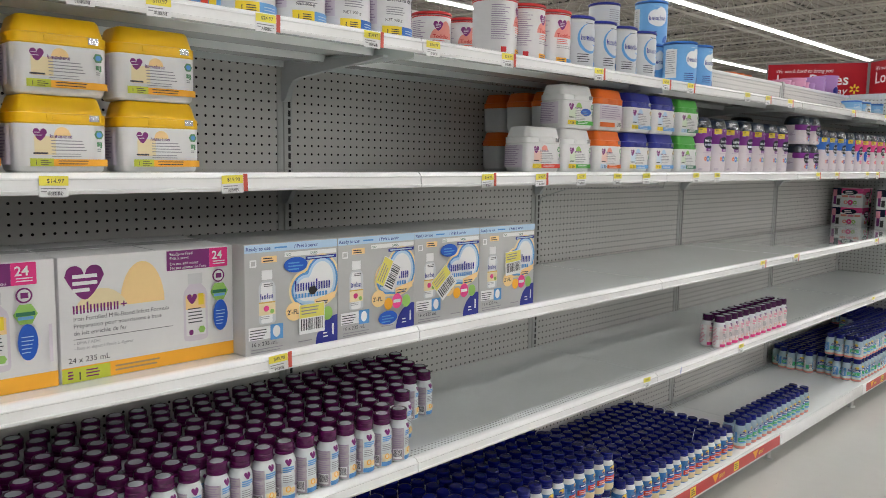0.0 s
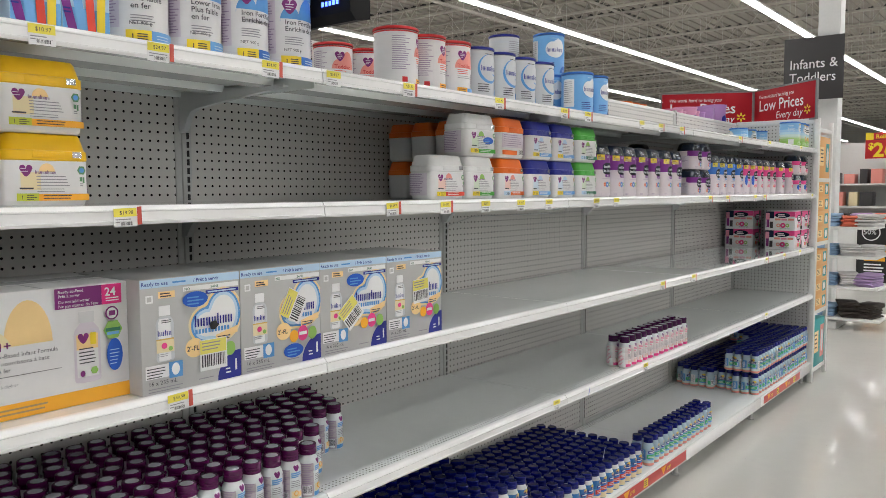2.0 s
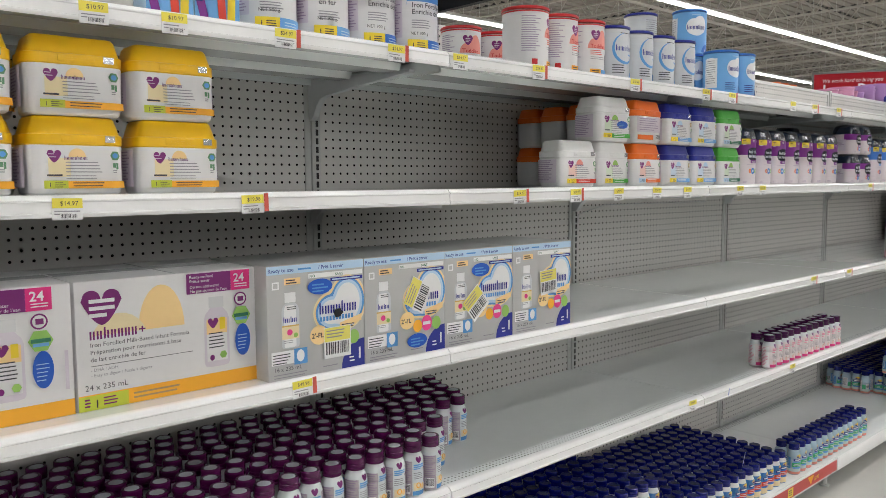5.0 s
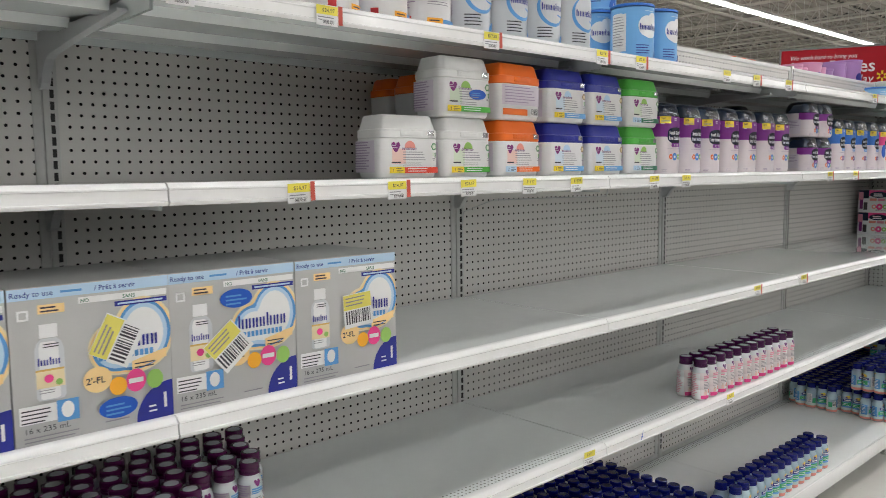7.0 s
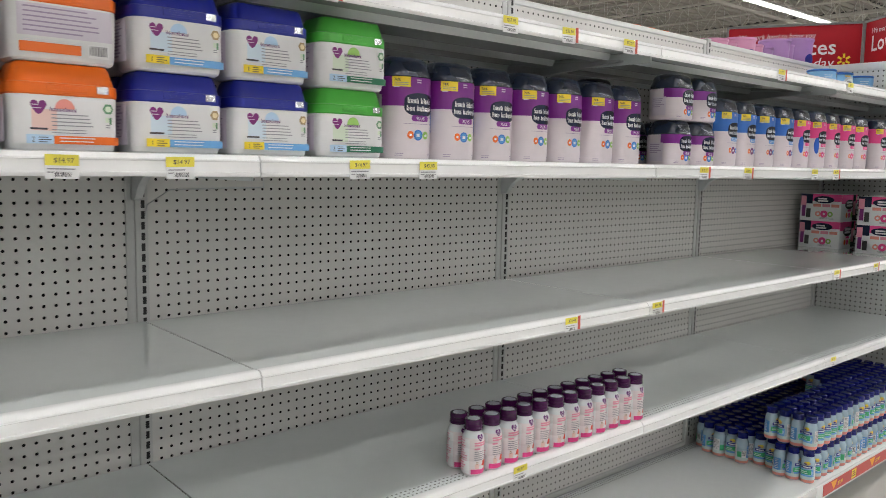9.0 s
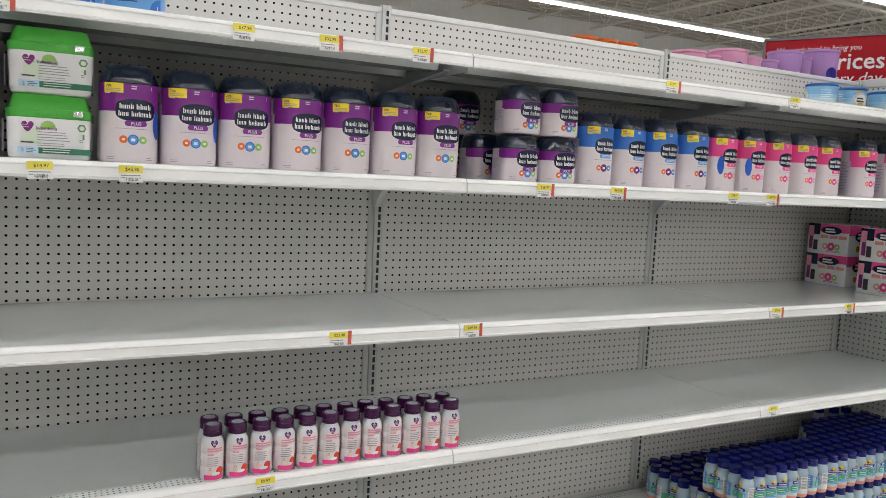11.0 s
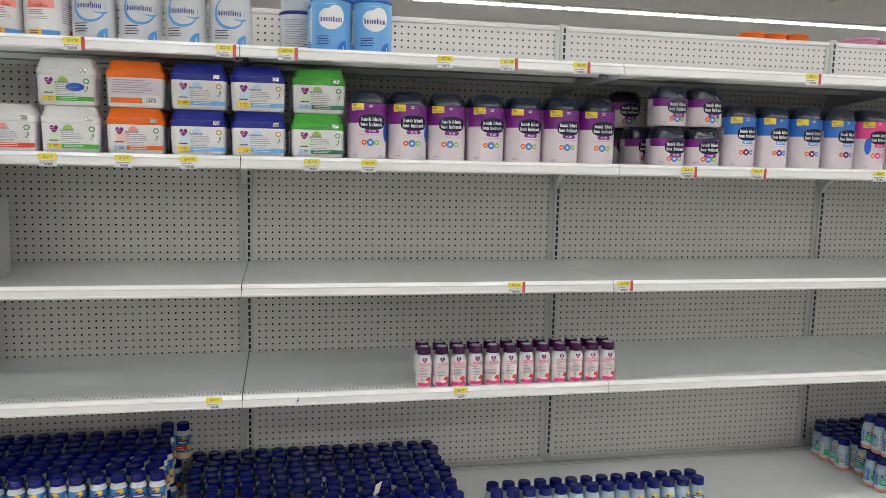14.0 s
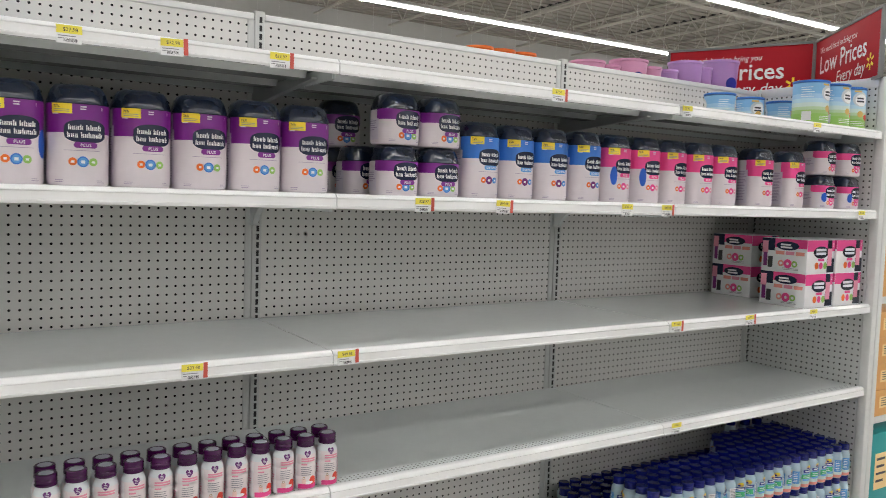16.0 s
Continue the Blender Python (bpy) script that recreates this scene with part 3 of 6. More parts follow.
FLAT.p[:, 0] -= 0.005


def price_tag(y, z, price, red=False, seed=0, tilt=0.0):
    bm = boxed(0.0, 0.0008, -0.024, 0.024, -0.02, 0.016)
    t = thing("price_tag", bm, M["print_white"], "small yellow and white shelf price tag" + (" with a red side strip" if red else ""), "price tag", "shelf price tags", smooth=0)
    pr = Print(FLAT, 0.0012)
    pr.rect(-0.024, 0.0, 0.024, 0.0165, "tag_yellow")
    pr.text(price, -0.012, 0.0045, 0.0105, "ink")
    pr.bars(-0.021, -0.006, 0.02, "grey_ink", 2, 0.005, 0.0018, seed)
    pr.barcode(-0.012, -0.0185, 0.016, -0.0095, seed)
    if red:
        pr.rect(0.0242, -0.017, 0.034, 0.0185, "tag_red")
    share("print", pr.mesh("print"), t)
    t.matrix_basis = pose(0.0051, y, z, 0, 0, 0) @ pose(0, 0, 0, tilt, 0, 0)
    return t


z1, z2, z3, z4 = SHELF[1] - 0.02, SHELF[2] - 0.02, SHELF[3] - 0.015, SHELF[4] - 0.013
for i, (y, z, s, red) in enumerate((
        (-2.035, z1, "$10.97", 0), (-1.895, z1, "$10.97", 0), (-1.667, z1, "$24.97", 1), (-1.384, z1, "$24.97", 1), (-1.187, z1, "$14.97", 0), (-0.902, z1, "$24.97", 1),
        (-0.46, z1, "$17.98", 1), (-0.044, z1, "$27.98", 1), (0.135, z1, "$27.98", 1), (0.62, z1, "$37.98", 0), (0.822, z1, "$32.98", 1), (1.066, z1, "$32.97", 1), (1.915, z1, "$7.97", 1), (2.471, z1, "$7.97", 0), (3.2, z1, "$24.97", 0),
        (-2.091, z2, "$14.97", 0), (-1.749, z2, "$19.98", 1), (-0.974, z2, "$14.97", 1), (-0.74, z2, "$14.97", 1), (-0.535, z2, "$23.97", 0), (-0.33, z2, "$14.97", 0), (-0.148, z2, "$14.97", 0), (0.212, z2, "$14.97", 0), (0.386, z2, "$45.98", 0),
        (1.466, z2, "$28.97", 1), (1.729, z2, "$44.98", 1), (2.216, z2, "$28.97", 0), (2.396, z2, "$45.98", 1), (3.542, z2, "$28.97", 0),
        (-1.645, z3, "$49.98", 1), (0.872, z3, "$23.48", 1), (1.254, z3, "$49.98", 1), (2.471, z3, "$23.48", 1), (2.86, z3, "$8.97", 1), (3.253, z3, "$8.97", 0),
        (-0.084, z4, "$9.97", 0), (0.698, z4, "$9.97", 0), (2.498, z4, "$9.97", 0))):
    price_tag(y, z, s, bool(red), i, random.uniform(-2, 2))
# red promotional strips on the base deck
for i, (ya, yb) in enumerate(((-1.15, -0.02), (0.02, 1.2), (2.5, 3.35))):
    t = thing("promo_strip", boxed(0.004, 0.0055, ya, yb, DECK - 0.064, DECK - 0.016), M["lip_red"], "red promotional strip with yellow tags along the base shelf", "shelf strip", "base shelf strips", smooth=0)
    pr = Print(FLAT, 0.0062)
    n = int((yb - ya) / 0.2)
    for j in range(n):
        y = ya + 0.1 + 0.2 * j
        pr.off = 0.0062
        if j % 2:
            pr.rect(y - 0.024, DECK - 0.058, y + 0.024, DECK - 0.02, "yellow").bars(y - 0.018, DECK - 0.032, y + 0.018, "ink", 3, 0.009, 0.004, j)
        else:
            pr.strip([y - 0.03, y, y + 0.03], [DECK - 0.022, DECK - 0.058, DECK - 0.022], [DECK - 0.02, DECK - 0.02, DECK - 0.02], "amber")
            pr.text("$7.97", y + 0.035, DECK - 0.048, 0.022, "yellow", bold=0.02)
    share("print", pr.mesh("print"), t)
tick = bmesh.new()
prism(tick, [(0.163, 0.64), (0.169, 0.652), (0.166, 0.652), (0.176, 0.67), (0.171, 0.655), (0.174, 0.655)], "x", 0.0046, 0.0052)
thing("pen_mark", tick, M["sticker_blue"], "small blue scrap stuck on the white shelf edge", "scrap", smooth=0)


def tie(y, label):
    cu = bpy.data.curves.new("cable_tie", "CURVE")
    cu.dimensions, cu.bevel_depth, cu.bevel_resolution = "3D", 0.0016, 1
    sp = cu.splines.new("POLY")
    pts = [(-0.012, 0.0, 1.383), (-0.02, 0.006, 1.36), (-0.2, 0.01, 1.352), (-0.45, 0.006, 1.34), (BACK + 0.012, 0.0, 1.30), (BACK + 0.012, -0.006, 1.27)]
    sp.points.add(len(pts) - 1)
    for p, q in zip(sp.points, pts):
        p.co = (q[0], q[1] + y, q[2], 1)
    cu.materials.append(M["bracket"])
    tagged(new("cable_tie", cu), label, "cable")


tie(0.012, "thin grey cable running under the shelf to the upright")


# ---- stock: tubs ----
TUB = Foot(0.163, 0.102, 0.026, 4)


def tub(name, lid, accent, accent2, corner, front, blue=False, back=False):
    bm = bmesh.new()
    TUB.loft(bm, [(0.0, 0.01), (0.004, 0.005), (0.012, 0.003), (0.084, 0.0), (0.088, 0.002)])
    t = thing("formula_tub", bm, M["white_plastic"], front, "tub", "formula tubs")
    bm = bmesh.new()
    TUB.loft(bm, [(0.086, 0.001), (0.088, -0.001), (0.104, -0.001), (0.1055, 0.003), (0.131, 0.011), (0.1355, 0.015), (0.1365, 0.02)], caps=(False, True))
    box(bm, 0.05, 0.053, -0.03, 0.03, 0.091, 0.1025, bevel=0.0012)
    box(bm, 0.0525, 0.0537, -0.02, 0.02, 0.0945, 0.096)
    box(bm, 0.0525, 0.0537, -0.02, 0.02, 0.098, 0.0995)
    lp = part("lid", bm, M[lid], t, "coloured snap-on plastic lid")
    pr = Print(TUB)
    pr.off = 0.0022
    pr.rect(0.044, 0.092, 0.062, 0.1035, "foil") if not back else None
    pr.off = 0.0004
    if back:
        pr.rect(-0.07, 0.036, 0.07, 0.083, "pale_lilac").rect(-0.068, 0.012, 0.02, 0.027, lid if lid != "white_plastic" else accent)
        pr.bars(-0.062, 0.077, 0.064, "lilac", 6, 0.007, 0.0022, 3).barcode(0.03, 0.01, 0.062, 0.03, 4)
    else:
        pr.rect(-0.078, 0.012, 0.078, 0.083, "paper_white")
        pr.dome(-0.004, 0.0655, 0.0145, 0.0155, accent2)
        pr.rect(-0.052, 0.032, -0.016, 0.064, {"sun": "cream", "salmon": "pale_salmon", "leaf": "pale_leaf", "pale_blue": "pale_sky"}[accent2])
        pr.heart(-0.042, 0.068, 0.0118, "plum")
        pr.bars(-0.052, 0.070, -0.038, "pale_lilac", 2, 0.005, 0.0012, 1)
        pr.word(-0.026, 0.0612, 0.013, 0.0068, "purple", (0, 0.6)).bars(-0.024, 0.056, 0.038, "grey_ink", 4, 0.0055, 0.0016, 5).bars(-0.024, 0.033, 0.03, "grey_ink", 2, 0.0045, 0.0012, 6)
        pr.bars(-0.055, 0.033, -0.03, "ink", 1, 0.005, 0.003, 2)
        badge = {"tub_yellow": ("badge_green", "azure"), "royal": ("badge_tan", "cream")}.get(lid, ("badge_green", "pale_leaf"))
        pr.hexagon(0.06, 0.069, 0.0088, badge[0]).oval(0.06, 0.069, 0.0048, 0.0048, badge[1], 8)
        pr.rect(0.0555, 0.048, 0.0605, 0.056, badge[0] if lid == "tub_yellow" else "pale_leaf").rect(0.061, 0.045, 0.0645, 0.056, "badge_green").bars(0.0555, 0.0425, 0.0645, "grey_ink", 2, 0.0035, 0.0016, 4)
        pr.rect(-0.022, 0.012, 0.078, 0.0245, accent).rect(-0.06, 0.012, -0.022, 0.0255, corner)
        pr.text("1" if corner != "pale_blue" else "2", -0.054, 0.0145, 0.011, "ink").bars(-0.044, 0.021, -0.026, "ink", 3, 0.0035, 0.0012, 8)
        pr.bars(-0.014, 0.0205, 0.05, "print_white" if lid != "tub_yellow" else "ink", 2, 0.005, 0.0015, 9)
        # small print wrapped round both flanks
        for s in (-1, 1):
            pr.rect(s * 0.122 - 0.034, 0.014, s * 0.122 + 0.034, 0.081, "pale_lilac")
            pr.bars(s * 0.122 - 0.032, 0.076, s * 0.122 + 0.032, "lilac", 11, 0.0055, 0.0024, 7)
            pr.off = 0.0006
        if blue:
            pr.off = 0.002
            pr.oval(0.03, 0.052, 0.026, 0.0115, "sticker_blue").bars(0.012, 0.054, 0.046, "azure", 2, 0.005, 0.0016, 3)
    share("label", pr.mesh("label"), t, label="printed paper label with a heart and bars of small print")
    return t


def place_copies(proto, spots):
    """The first spot takes the thing itself, the others copies."""
    for i, m in enumerate(spots):
        if i == 0:
            proto.matrix_basis = m
        else:
            copy_thing(proto, m)


def stack(y, x, base, jig=1.0, n=2, h=0.1368, turn=0.0):
    return [pose(x + random.uniform(-.003, .003) * jig * k, y + random.uniform(-.006, .006) * jig * k, base + h * k, 0, 0, turn + random.uniform(-2.5, 2.5) * jig) for k in range(n)]


T2 = SHELF[2] + 0.0005
random.seed(5)
XT = -0.093
spots = []
for y in (-2.235, -2.055, -1.87):
    spots += stack(y, XT, T2)
spots += stack(-2.2, XT - 0.125, T2)
place_copies(tub("tub", "tub_yellow", "amber", "sun", "lime", "white formula tub with a bright yellow snap lid"), spots)
place_copies(tub("tub", "white_plastic", "scarlet", "salmon", "yellow", "white formula tub with a white lid and red label stripe"), [pose(XT, -0.657, T2, 0, 0, -3)])
place_copies(tub("tub", "white_plastic", "green", "leaf", "yellow", "white formula tub with a white lid and green label stripe"), [pose(XT, -0.487, T2, 0, 0, 2)])
place_copies(tub("tub", "white_plastic", "green", "leaf", "yellow", "white formula tub with a white lid and a blue oval sticker", blue=True), [pose(XT + 0.004, -0.492, T2 + 0.1368, 0, 0, -3)])
place_copies(tub("tub", "orange", "orange", "salmon", "pale_blue", "white formula tub with an orange lid"), [pose(XT, -0.307, T2, 0, 0, 1)])
ob = tub("tub", "orange", "scarlet", "salmon", "pale_blue", "white formula tub with an orange lid, turned back to front", back=True)
place_copies(ob, [pose(XT, -0.305, T2 + 0.1368, 0, 0, 2)] + [pose(x, -0.307 + random.uniform(-.004, .004), T2 + 0.1368 * k, 0, 0, 180 + random.uniform(-2, 2)) for k in (0, 1) for x in (-0.505, -0.392, -0.279)])
place_copies(tub("tub", "royal", "sky", "pale_blue", "yellow", "white formula tub with a royal blue lid"), stack(-0.126, XT, T2, 0.6) + stack(0.052, XT, T2, 0.6) + stack(-0.12, XT - 0.125, T2, 0.6))
place_copies(tub("tub", "green", "dark_green", "leaf", "pale_blue", "white formula tub with a green lid"), stack(0.231, XT, T2, 0.8) + stack(0.245, XT - 0.125, T2, 0.8))


# ---- stock: shrink-wrapped canisters ----
def canister(top, band, body, icons, h, label, blue=False):
    w = 0.124
    ft = Foot(w, 0.112, 0.044, 6)
    bm = bmesh.new()
    ft.loft(bm, [(0.0, 0.006), (0.003, 0.002), (0.01, 0.0), (h - 0.046, 0.0), (h - 0.042, 0.003)])
    t = thing("formula_canister", bm, M[body], label, "canister", "formula canisters")
    bm = bmesh.new()
    ft.loft(bm, [(h - 0.044, 0.002), (h - 0.041, 0.0), (h - 0.035, 0.0008), (h - 0.029, 0.0026), (h - 0.023, 0.0046), (h - 0.019, 0.006), (h - 0.014, 0.0075), (h - 0.008, 0.011), (h - 0.003, 0.016), (h, 0.023)], caps=(False, True))
    wrinkle = random.Random(int(h * 1000))
    for v in bm.verts:
        if v.co.z > h - 0.04:
            v.co += Vector((wrinkle.uniform(-1, 1), wrinkle.uniform(-1, 1), wrinkle.uniform(-1.2, 1.2))) * 0.0009
    part("lid", bm, M["shrink"], t, "dark navy lid under crinkled clear film")
    pr = Print(ft)
    if h > 0.18:
        pr.rect(-0.088, 0.112, 0.088, h - 0.043, band)
        pr.rect(-0.055, h - 0.064, -0.014, h - 0.043, "yellow").text("76%", -0.051, h - 0.0525, 0.008, "ink", 0.02).bars(-0.05, h - 0.0565, -0.019, "grey_ink", 2, 0.004, 0.0014, 2)
        pr.bars(0.002, h - 0.05, 0.018, "pale_lilac", 2, 0.005, 0.0028, 4).bars(-0.052, h - 0.066, -0.038, "pale_lilac", 1, 0.004, 0.0022, 5)
        pr.text("1", 0.042, h - 0.055, 0.011, "print_white")
        zb = 0.116
    else:
        pr.rect(-0.088, h - 0.07, 0.088, h - 0.043, band)
        zb = h - 0.07
    # dark rounded badge holding two white word-bars
    pr.off = 0.0012
    an = [math.pi * (1 - i / 14) for i in range(15)]
    us = [0.012 + 0.042 * math.cos(a) for a in an]
    hh = [0.0245 * abs(math.sin(a)) ** 0.55 for a in an]
    pr.strip(us, [zb - v for v in hh], [zb + v for v in hh], "navy")
    for r0, r1, vv, tall in ((-0.022, 0.0085, 0.0025, (0, 1)), (0.0125, 0.044, 0.0025, (0, 0.25, 1)), (-0.024, -0.002, -0.0135, (0,)), (0.0025, 0.046, -0.0135, (0, 0.3, 1))):
        pr.off = 0.0016
        pr.word(r0, zb + vv, r1, 0.0115, "print_white", tall)
    pr.off = 0.0014
    pr.pill(-0.011, zb - 0.035, 0.035, zb - 0.0225, band if band != "blue" else "azure").text("PLUS" if band != "blue" else "SOOTHE", 0.002 if band != "blue" else -0.004, zb - 0.0322, 0.0098, "print_white", 0.01)
    pr.off = 0.001
    if h > 0.18:
        pr.bars(-0.03, zb - 0.041, 0.046, "lilac", 1, 0.006, 0.001, 6)
    zi = 0.052 if h > 0.18 else 0.024
    for k, (c, r) in enumerate(zip(icons, (0.0085, 0.0115, 0.0085))):
        pr.off = 0.001
        u = -0.013 + 0.02 * k
        pr.oval(u, zi, r, r, c, 10)
        pr.oval(u, zi, r * 0.75, r * 0.75, {"blue": "azure", "purple": "plum"}.get(c, c), 10).rect(u - r * 0.35, zi - r * 0.3, u + r * 0.35, zi + r * 0.25, "print_white")
    pr.off = 0.001
    pr.bars(-0.048, 0.012, -0.025, "lilac", 2, 0.004, 0.0012, 7).bars(0.034, 0.012, 0.05, "lilac", 2, 0.004, 0.0012, 8)
    for s in (-1, 1):
        pr.off = 0.0008
        pr.rect(s * 0.104 - 0.024, 0.012, s * 0.104 + 0.024, h - 0.08 if h > 0.18 else h - 0.068, "pale_lilac")
        pr.bars(s * 0.104 - 0.021, (h - 0.088 if h > 0.18 else h - 0.075), s * 0.104 + 0.021, "lilac", int((h - 0.1) / 0.006), 0.0058, 0.0022, 9)
    if blue:
        pr.off = 0.0016
        pr.oval(0.062 if blue == 2 else -0.035, 0.085 if h > 0.18 else 0.045, 0.012, 0.03 if h > 0.18 else 0.018, "sticker_blue")
    share("label", pr.mesh("label"), t, label="printed label with a dark rounded badge")
    return t


CAN_H, SMALL_H = 0.216, 0.135
XC = -0.098
ic1, ic2, ic3 = ("orange", "blue", "leaf"), ("orange", "purple", "blue"), ("orange", "pink", "rose")
p1 = canister("navy", "violet", "body_pink", ic1, CAN_H, "white formula canister with a purple band and navy wrapped lid")
place_copies(p1, [pose(XC + random.uniform(-.004, .004), 0.39 + 0.1297 * i, T2, 0, 0, random.uniform(-4, 4)) for i in range(7) if i not in (0, 1)] + [pose(-0.46, 1.33, T2, 0, 0, 90)])
p1b = canister("navy", "violet", "body_pink", ic1, CAN_H, "white formula canister with a purple band and a blue sticker", blue=2)
place_copies(p1b, [pose(XC, 0.39, T2, 0, 0, -2), pose(XC, 0.52, T2, 0, 0, 1)])
p2 = canister("navy", "violet", "body_pink", ic1, SMALL_H, "short white formula canister with a purple band")
place_copies(p2, [pose(XC, y, T2 + SMALL_H * k + 0.0005 * k, 0, 0, random.uniform(-5, 5)) for y in (1.432, 1.565) for k in (0, 1)] + [pose(-0.23, 1.395, T2, 0, 0, 4), pose(-0.36, 1.38, T2, 0, 0, -4), pose(-0.36, 1.385, T2 + SMALL_H + 0.0005, 0, 0, -4), pose(-0.23, 1.56, T2, 0, 0, 3)])
p3 = canister("navy", "blue", "body_pink", ic2, CAN_H, "white formula canister with a blue band and navy wrapped lid")
place_copies(p3, [pose(XC + random.uniform(-.004, .004), 1.70 + 0.1335 * i, T2, 0, 0, random.uniform(-3, 3)) for i in range(4)] + [pose(-0.32, 1.95, T2, 0, 0, 0)])
p4 = canister("navy", "pink", "body_pink", ic3, CAN_H, "white formula canister with a bright pink band")
place_copies(p4, [pose(XC + random.uniform(-.006, .004), y, T2, 0, 0, random.uniform(-4, 4)) for y in (2.505, 2.64, 2.775, 2.99, 3.18)] + [pose(-0.3, 3.2, T2)])
p4b = canister("navy", "pink", "body_pink", ic3, CAN_H, "white formula canister with a pink band and a blue sticker", blue=1)
place_copies(p4b, [pose(XC, 2.233, T2, 0, 0, 2), pose(XC, 2.37, T2, 0, 0, -2)])
p5 = canister("navy", "pink", "body_pink", ic3, SMALL_H, "short white formula canister with a pink band")
place_copies(p5, [pose(XC, 3.385, T2 + SMALL_H + .0005, 0, 0, 3), pose(XC, 3.56, T2 + SMALL_H + .0005, 0, 0, -4), pose(-0.25, 3.4, T2, 0, 0, 3)])
p5b = canister("navy", "pink", "body_pink", ic3, SMALL_H, "short white formula canister with a pink band and a blue sticker", blue=1)
place_copies(p5b, [pose(XC, 3.39, T2, 0, 0, 0), pose(XC, 3.565, T2, 0, 0, 3)])


# ---- stock: round cans on the top shelf ----
def can(r, h, body, rim, lid, art, label, seg=9):
    ft = Foot(2 * r, 2 * r, r, seg)
    bm = bmesh.new()
    ft.loft(bm, [(0.0, 0.003), (0.0015, 0.0), (0.005, 0.0), (0.006, 0.0012), (h - 0.012, 0.0012), (h - 0.0105, 0.0)])
    t = thing("formula_can", bm, M[body], label, "can", "formula cans")
    bm = bmesh.new()
    ft.loft(bm, [(h - 0.0085, -0.0008), (h - 0.0075, -0.0018), (h - 0.002, -0.0018), (h, 0.001), (h - 0.001, 0.006), (h - 0.004, 0.008)], caps=(False, True))
    part("lid", bm, M[lid], t, "round plastic lid")
    pr = Print(ft, 0.0002)
    art(pr, r, h)
    share("label", pr.mesh("label"), t, label="wrapped printed label")
    return t


def flank(pr, r, h, lo, hi, a=1.35, m="pale_lilac"):
    for s in (-1, 1):
        pr.off = 0.0002
        pr.rect(s * a * r - 0.024, lo, s * a * r + 0.024, hi, m)
        pr.bars(s * a * r - 0.022, hi - 0.008, s * a * r + 0.022, "lilac", int((hi - lo - 0.006) / 0.0062), 0.0062, 0.0024, 3)


def art_iron(lines, low):
    def art(pr, r, h):
        pr.rect(-2.9 * r, h - 0.028, 2.9 * r, h - 0.012, "sky")
        pr.off = 0.0004
        pr.dome(0.022, h - 0.085, 0.03, 0.06, "azure" if not low else "sky", 12).dome(-0.028, h - 0.085, 0.026, 0.036, "azure" if not low else "sky", 12)
        pr.off = 0.001
        pr.rect(-0.053, h - 0.098, 0.053, h - 0.078, "paper_white").heart(-0.03, h - 0.048, 0.019, "plum").bars(-0.04, h - 0.045, -0.02, "pale_lilac", 3, 0.006, 0.0022, 2)
        for i, s in enumerate(lines):
            pr.off = 0.0016
            pr.text(s, -0.042, h - 0.092 - 0.0155 * i, 0.0165, "ink", 0.01)
        pr.off = 0.001
        pr.bars(-0.042, h - 0.1 - 0.0155 * len(lines) + 0.008, 0.02, "grey_ink", 4, 0.0055, 0.002, 4)
        pr.text("NET 900 g", -0.045, 0.041, 0.01, "ink")
        pr.rect(-0.052, 0.004, -0.002, 0.03, "yellow").rect(-0.002, 0.004, 0.075, 0.03, "sky" if low else "blue")
        pr.text("1", -0.042, 0.012, 0.014, "ink", 0.02).bars(-0.03, 0.021, -0.008, "ink", 3, 0.005, 0.002, 5).bars(0.008, 0.02, 0.045, "pale_blue", 2, 0.006, 0.002, 6)
        flank(pr, r, h, 0.035, h - 0.035)
    return art


def art_toddler(blue=False, turn=0.0):
    def art(pr, r, h):
        pr.rect(-2.9 * r, h - 0.016, 2.9 * r, h - 0.012, "red")
        c = turn
        pr.off = 0.0004
        pr.dome(c + 0.012, h - 0.085, 0.026, 0.056, "salmon", 12).dome(c - 0.022, h - 0.085, 0.02, 0.03, "salmon", 10)
        pr.off = 0.0008
        pr.rect(c - 0.042, h - 0.1, c + 0.038, h - 0.084, "paper_white").heart(c - 0.016, h - 0.044, 0.0165, "plum").bars(c - 0.024, h - 0.042, c - 0.008, "pale_lilac", 3, 0.005, 0.002, 2)
        pr.text("Toddler", c - 0.034, h - 0.083, 0.017, "red", 0.01).bars(c - 0.034, h - 0.091, c + 0.02, "scarlet", 3, 0.0055, 0.002, 4).bars(c - 0.034, h - 0.11, c + 0.024, "grey_ink", 2, 0.0055, 0.0014, 5)
        pr.rect(c - 0.035, 0.005, c + 0.002, 0.023, "amber").rect(c + 0.002, 0.005, c + 0.05, 0.021, "azure").bars(c - 0.03, 0.016, c - 0.004, "ink", 2, 0.006, 0.0026, 6)
        for s in (-1, 1):
            pr.off = 0.0002
            u = c + s * 0.085
            pr.rect(u - 0.03, 0.03, u + 0.03, h - 0.022, "paper_white").bars(u - 0.028, h - 0.03, u + 0.028, "lilac", 16, 0.0062, 0.0022, 8)
            pr.rect(u + 0.0, 0.012, u + 0.016, 0.027, "red")
        if blue:
            pr.off = 0.0014
            pr.oval(c + 0.03, 0.075, 0.016, 0.034, "sticker_blue")
    return art


